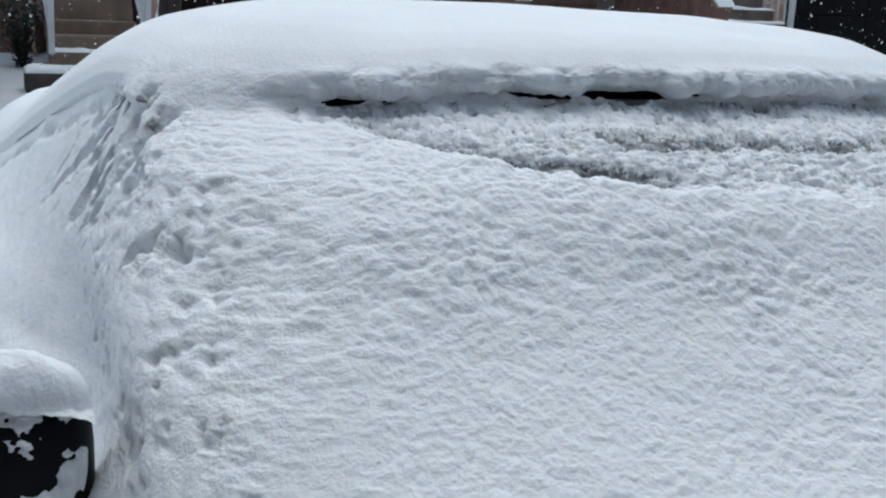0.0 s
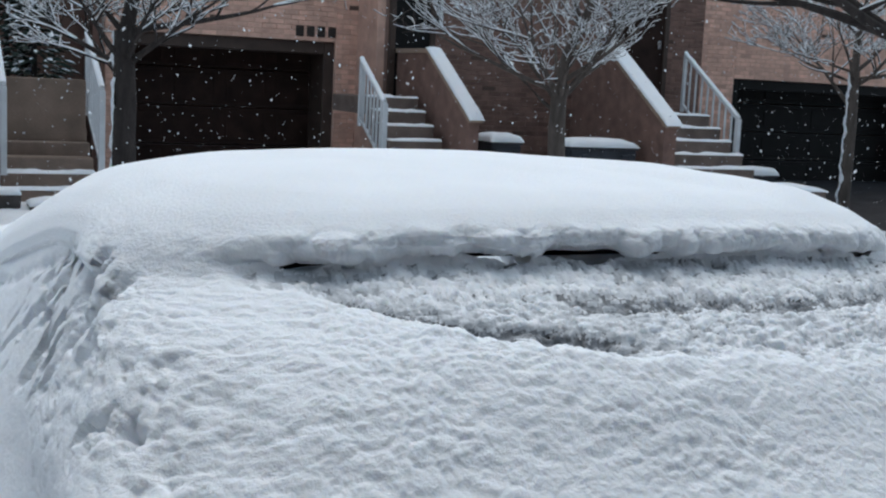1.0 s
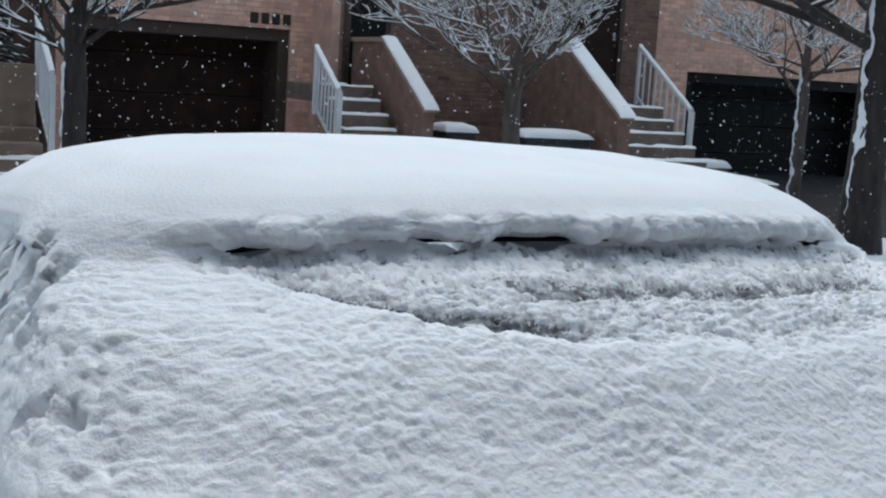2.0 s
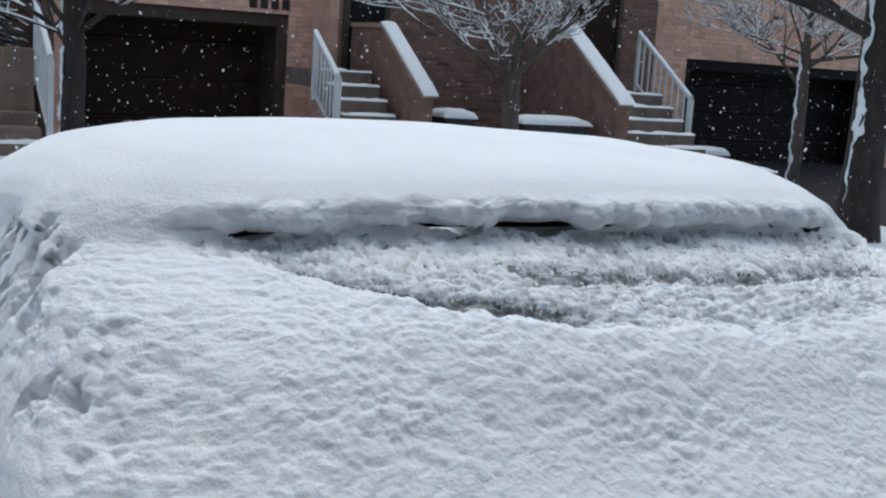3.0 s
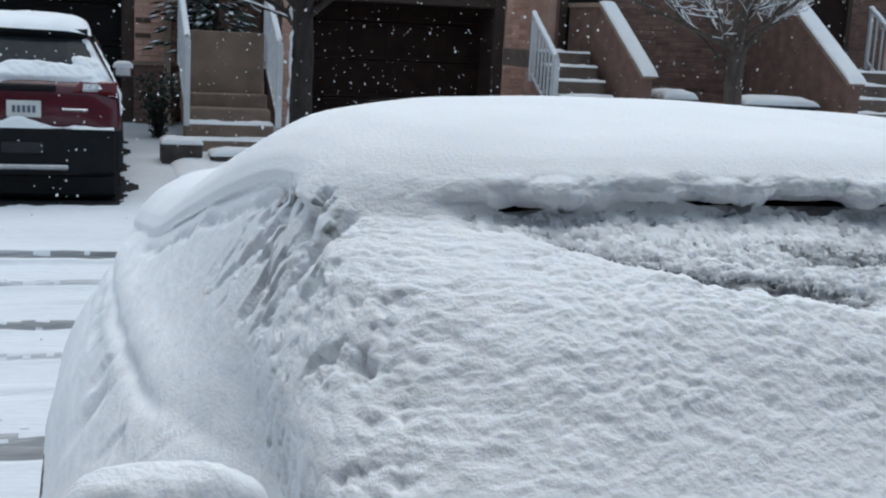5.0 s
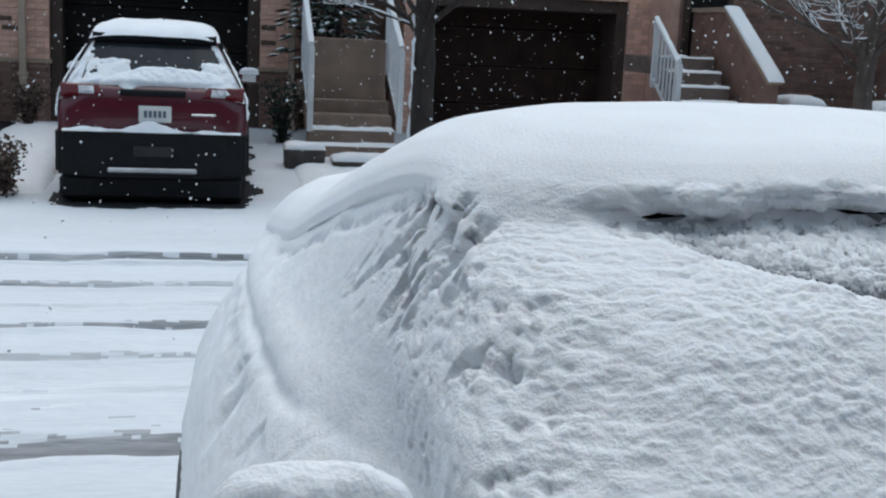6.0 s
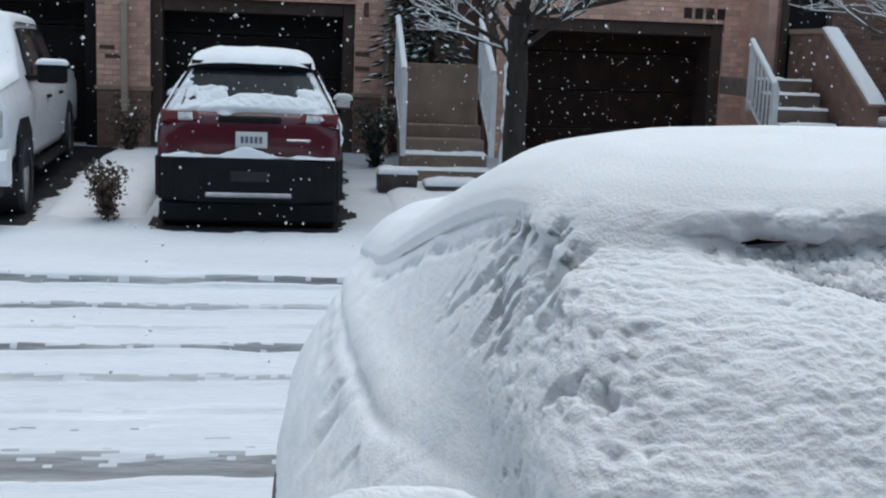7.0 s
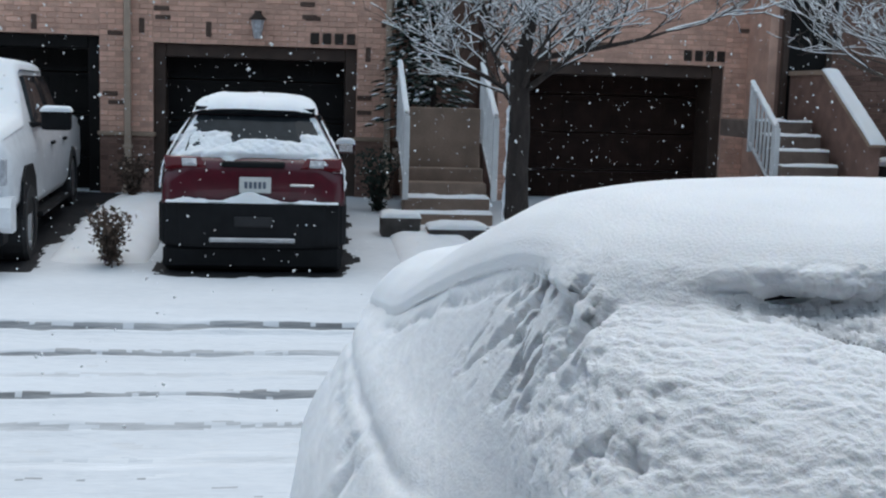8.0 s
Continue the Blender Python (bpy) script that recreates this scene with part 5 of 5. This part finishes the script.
# ---- small things in the yards ----
def bin_or_box(name, x0, x1, y0, y1, z0, z1, label, lid=0.05):
    b = thing(name, label, "bin", "storage bins")
    part("body", prism([(x0 + 0.04, z0), (x1 - 0.04, z0), (x1, z1), (x0, z1)], y0, y1, "y", 0.015), BIN_PLASTIC, b)
    part("lid", box(x0 - 0.02, x1 + 0.02, y0 - 0.02, y1 + 0.02, z1, z1 + lid, 0.015, seg=2), BIN_PLASTIC, b)
    for k in (0.2, 0.8):
        part("handle", box(x0 + (x1 - x0) * k - 0.05, x0 + (x1 - x0) * k + 0.05, y0 - 0.045, y0 - 0.01, z1 - 0.1, z1 - 0.06, 0.008), BIN_PLASTIC, b)
    snow_pad("bin_snow", (x0 - 0.03, x1 + 0.03, y0 - 0.03, y1 + 0.03), z1 + lid - 0.005, 0.10, None, "thick cushion of snow on a bin lid", seed=int(x0 * 10), category="snow")


bin_or_box("storage_bin", 7.28, 7.72, 15.4, 15.9, 0.2, 1.00, "dark plastic bin with snow on its lid")
bin_or_box("storage_box", 8.30, 9.35, 15.1, 15.6, 0.2, 0.98, "long dark storage box under a thick layer of snow")
bin_or_box("storage_bin", 11.5, 11.95, 15.3, 15.7, 0.3, 0.62, "small dark bin beside the railing, topped with snow")
tagged(part("landing_slab", box(9.85, 11.75, 14.0, 14.6, 0.2, 0.56, 0.02), CONCRETE_GREY), "grey stone landing slab before the steps", "slab")
snow_pad("slab_snow", (9.83, 11.77, 13.98, 14.62), 0.555, 0.07, None, "snow layer on the stone landing slab", seed=9)


def stone_block(x0, x1, y0, y1, z0, z1, seed, label):
    bm = box(x0, x1, y0, y1, z0, z1, 0.03, seg=2)
    bmesh.ops.subdivide_edges(bm, edges=bm.edges[:], cuts=2, use_grid_fill=True)
    for v in bm.verts:
        v.co += noise.noise_vector(v.co * 5 + Vector((seed, 0, 0))) * 0.018
    tagged(part("stone_block", bm, ROCK, None), label, "stone", "edging stones")
    snow_pad("block_snow", (x0 - 0.01, x1 + 0.01, y0 - 0.01, y1 + 0.01), z1 - 0.015, 0.06, None, "snow cap on a dark edging stone", seed=seed)


stone_block(0.90, 1.34, 14.7, 15.1, 0.05, 0.40, 3, "dark rough stone block beside a driveway")
stone_block(1.42, 2.10, 14.5, 14.95, 0.02, 0.30, 5, "long dark edging stone at the foot of the steps")


def mound(x0, x1, y0, y1, h, seed, label):
    U, V = np.meshgrid(np.linspace(-1, 1, 50), np.linspace(-1, 1, 50), indexing="ij")
    X, Y = (x0 + x1) / 2 + U * (x1 - x0) / 2, (y0 + y1) / 2 + V * (y1 - y0) / 2
    R = np.clip(1 - U ** 4, 0, 1) * np.clip(1 - V ** 4, 0, 1)
    Z = ground_height(Y) - 0.03 + R ** 0.6 * (h + 0.25 * h * fbm(X * 2.5, Y * 2.5, seed)) + 0.015 * fbm(X * 9, Y * 9, seed + 2) * R
    tagged(grid_mesh("snow_bank", np.stack([X, Y, Z], -1), SNOW, flip=True), label, "snow", "snow banks")


mound(-2.45, -1.46, 13.0, 17.6, 0.20, 3, "low bank of snow between two driveways")
mound(0.98, 1.9, 12.9, 15.6, 0.10, 5, "snow bank beside a stone edging")
mound(2.0, 3.0, 12.6, 15.4, 0.14, 7, "snow bank around a tree foot")
mound(6.4, 9.8, 12.6, 15.0, 0.16, 9, "snow-covered front yard bank")


def shrub(x, y, z, r, h, seed, label, leaf):
    rng = random.Random(seed)
    s = thing("shrub", label, "shrub", "", pose(x, y, z))
    V, F, LV, LF = [], [], [], []
    for i in range(46):
        a, k = rng.uniform(0, 2 * math.pi), rng.uniform(0.2, 1)
        p, d, pts, rr = Vector((0, 0, -0.03)), Vector((math.cos(a) * k * r / h, math.sin(a) * k * r / h, 1)).normalized(), [], []
        for j in range(5):
            pts.append(p.copy())
            rr.append(0.006 * (1 - j * 0.18))
            p = p + d * h * rng.uniform(0.7, 1.05) / 4
            d = (d + Vector((rng.uniform(-1, 1), rng.uniform(-1, 1), 0)) * 0.18).normalized()
            for q in range(5):
                c = p + Vector((rng.gauss(0, 1), rng.gauss(0, 1), rng.gauss(0, 1))) * 0.04
                e1, e2 = Vector((rng.gauss(0, 1), rng.gauss(0, 1), rng.gauss(0, 1))).normalized() * 0.026, Vector((rng.gauss(0, 1), rng.gauss(0, 1), rng.gauss(0, 1))).normalized() * 0.018
                b = len(LV)
                LV.extend([c - e1, c + e2, c + e1, c - e2])
                LF.append((b, b + 1, b + 2, b + 3))
        tube(V, F, pts, rr, 4)
    mesh_object("stem_clump", V, F, BARK, s)
    mesh_object("foliage", LV, LF, leaf, s)


shrub(-1.80, 12.95, 0.10, 0.20, 0.42, 5, "dry brown shrub standing in a snow bank", DEAD_LEAF)
shrub(-2.10, 16.6, 0.42, 0.26, 0.42, 6, "withered reddish plant at the foot of a brick pier", DEAD_LEAF)
shrub(0.98, 16.8, 0.2, 0.26, 0.75, 8, "dark evergreen shrub beside a driveway", LEAF)


def conifer(x, y, z, h, seed):
    """A small evergreen whose needle sprays carry snow."""
    rng = random.Random(seed)
    s = thing("evergreen", "dark evergreen dusted with snow beside the entry", "shrub", "", pose(x, y, z))
    V, F, LV, LF, SV, SF = [], [], [], [], [], []
    tube(V, F, [Vector((0, 0, -0.05)), Vector((0, 0, h * 0.5)), Vector((0, 0, h))], [0.05, 0.03, 0.008], 7)
    for i in range(620):
        f = rng.uniform(0.08, 1) ** 0.9
        a, reach = rng.uniform(0, 2 * math.pi), (1.05 - f) * 0.62 * rng.uniform(0.4, 1.0)
        c = Vector((math.cos(a) * reach, math.sin(a) * reach, f * h - reach * 0.25))
        out = Vector((math.cos(a), math.sin(a), -0.25)).normalized() * rng.uniform(0.07, 0.13)
        wide = Vector((-math.sin(a), math.cos(a), rng.uniform(-0.4, 0.4))).normalized() * rng.uniform(0.03, 0.055)
        for lst, lf, lift in ((LV, LF, 0.0), (SV, SF, 0.014)):
            if lift and rng.random() < 0.4:
                continue
            b = len(lst)
            up = Vector((0, 0, lift))
            k = 1.0 if not lift else 0.7
            lst.extend([c - out * k + up, c + wide * k + up * 1.5, c + out * k + up, c - wide * k + up * 1.5, c + Vector((0, 0, 0.02 + lift))])
            lf.extend([(b, b + 1, b + 4), (b + 1, b + 2, b + 4), (b + 2, b + 3, b + 4), (b + 3, b, b + 4)])
    mesh_object("stem", V, F, BARK, s)
    mesh_object("foliage", LV, LF, LEAF, s)
    tagged(mesh_object("snow", SV, SF, SNOW, s, "snow on the sprays"), kind="stuff")


conifer(1.75, 17.5, 1.15, 2.4, 4)
conifer(1.45, 17.9, 1.15, 2.7, 9)


# ---- bricks: each one proud of the mortar ----
def brick_mesh(mat):
    w, h = 0.205, 0.062
    me = bpy.data.meshes.new("brick")
    b = 0.004
    v = [(0, 0.012, 0), (w, 0.012, 0), (w, 0.012, h), (0, 0.012, h), (b, 0, b), (w - b, 0, b), (w - b, 0, h - b), (b, 0, h - b)]
    me.from_pydata([(x, y - 0.012, z) for x, y, z in v], [], [(4, 5, 6, 7), (0, 1, 5, 4), (1, 2, 6, 5), (2, 3, 7, 6), (3, 0, 4, 7)])
    me.materials.append(mat)
    return me


def lay_bricks():
    rng = random.Random(3)
    singles = {}
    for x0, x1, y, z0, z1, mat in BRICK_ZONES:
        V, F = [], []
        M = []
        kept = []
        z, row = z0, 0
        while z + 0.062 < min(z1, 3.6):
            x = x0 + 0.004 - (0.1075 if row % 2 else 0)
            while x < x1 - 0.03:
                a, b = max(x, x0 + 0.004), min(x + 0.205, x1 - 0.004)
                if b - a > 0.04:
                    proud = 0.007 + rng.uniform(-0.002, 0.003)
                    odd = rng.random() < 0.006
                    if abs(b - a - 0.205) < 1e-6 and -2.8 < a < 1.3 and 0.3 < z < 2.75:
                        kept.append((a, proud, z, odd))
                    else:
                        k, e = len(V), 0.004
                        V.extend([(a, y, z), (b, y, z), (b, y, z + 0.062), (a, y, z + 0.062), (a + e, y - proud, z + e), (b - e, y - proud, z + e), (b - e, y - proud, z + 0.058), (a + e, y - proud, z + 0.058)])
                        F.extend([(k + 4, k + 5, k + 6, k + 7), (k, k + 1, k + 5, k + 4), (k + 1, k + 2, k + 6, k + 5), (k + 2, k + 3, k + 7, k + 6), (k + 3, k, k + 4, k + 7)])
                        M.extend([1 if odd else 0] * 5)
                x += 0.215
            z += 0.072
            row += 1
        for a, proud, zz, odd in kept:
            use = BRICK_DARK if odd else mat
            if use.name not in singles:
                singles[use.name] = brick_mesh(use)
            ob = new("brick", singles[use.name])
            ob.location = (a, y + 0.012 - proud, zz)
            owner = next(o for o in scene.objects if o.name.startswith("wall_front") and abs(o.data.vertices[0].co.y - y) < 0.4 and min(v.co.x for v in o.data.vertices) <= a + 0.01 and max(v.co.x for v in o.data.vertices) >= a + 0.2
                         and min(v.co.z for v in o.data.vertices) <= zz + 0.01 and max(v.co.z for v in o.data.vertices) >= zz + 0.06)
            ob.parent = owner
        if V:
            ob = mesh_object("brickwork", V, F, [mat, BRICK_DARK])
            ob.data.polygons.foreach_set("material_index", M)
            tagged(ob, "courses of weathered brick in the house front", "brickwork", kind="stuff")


lay_bricks()


# ---- falling snow ----
def falling_snow():
    rng = random.Random(12)
    V, F = [], []
    for i in range(4600):
        y = 3.6 + 13.5 * rng.random() ** 0.8
        x = rng.uniform(-0.42, 1.15) * (y - 1.2) + rng.uniform(-0.4, 0.4)
        z = rng.uniform(0.3, 3.4)
        if y < 5.6 and -0.3 < x < 2.6 and z < 1.75:
            continue
        r = rng.uniform(0.003, 0.0068)
        c, k = Vector((x, y, z)), len(V)
        s = Vector((rng.uniform(-0.4, 0.4), rng.uniform(-0.4, 0.4), 1)) * rng.uniform(0.8, 1.5)
        V.extend([c + Vector((r, 0, 0)), c + Vector((0, r, 0)), c - Vector((r, 0, 0)), c - Vector((0, r, 0)), c + s * r, c - s * r])
        for a in range(4):
            F.append((k + a, k + (a + 1) % 4, k + 4))
            F.append((k + (a + 1) % 4, k + a, k + 5))
    tagged(mesh_object("falling_snow", V, F, SNOW, smooth=True), "snowflakes falling through the air", "snow", kind="stuff")


falling_snow()
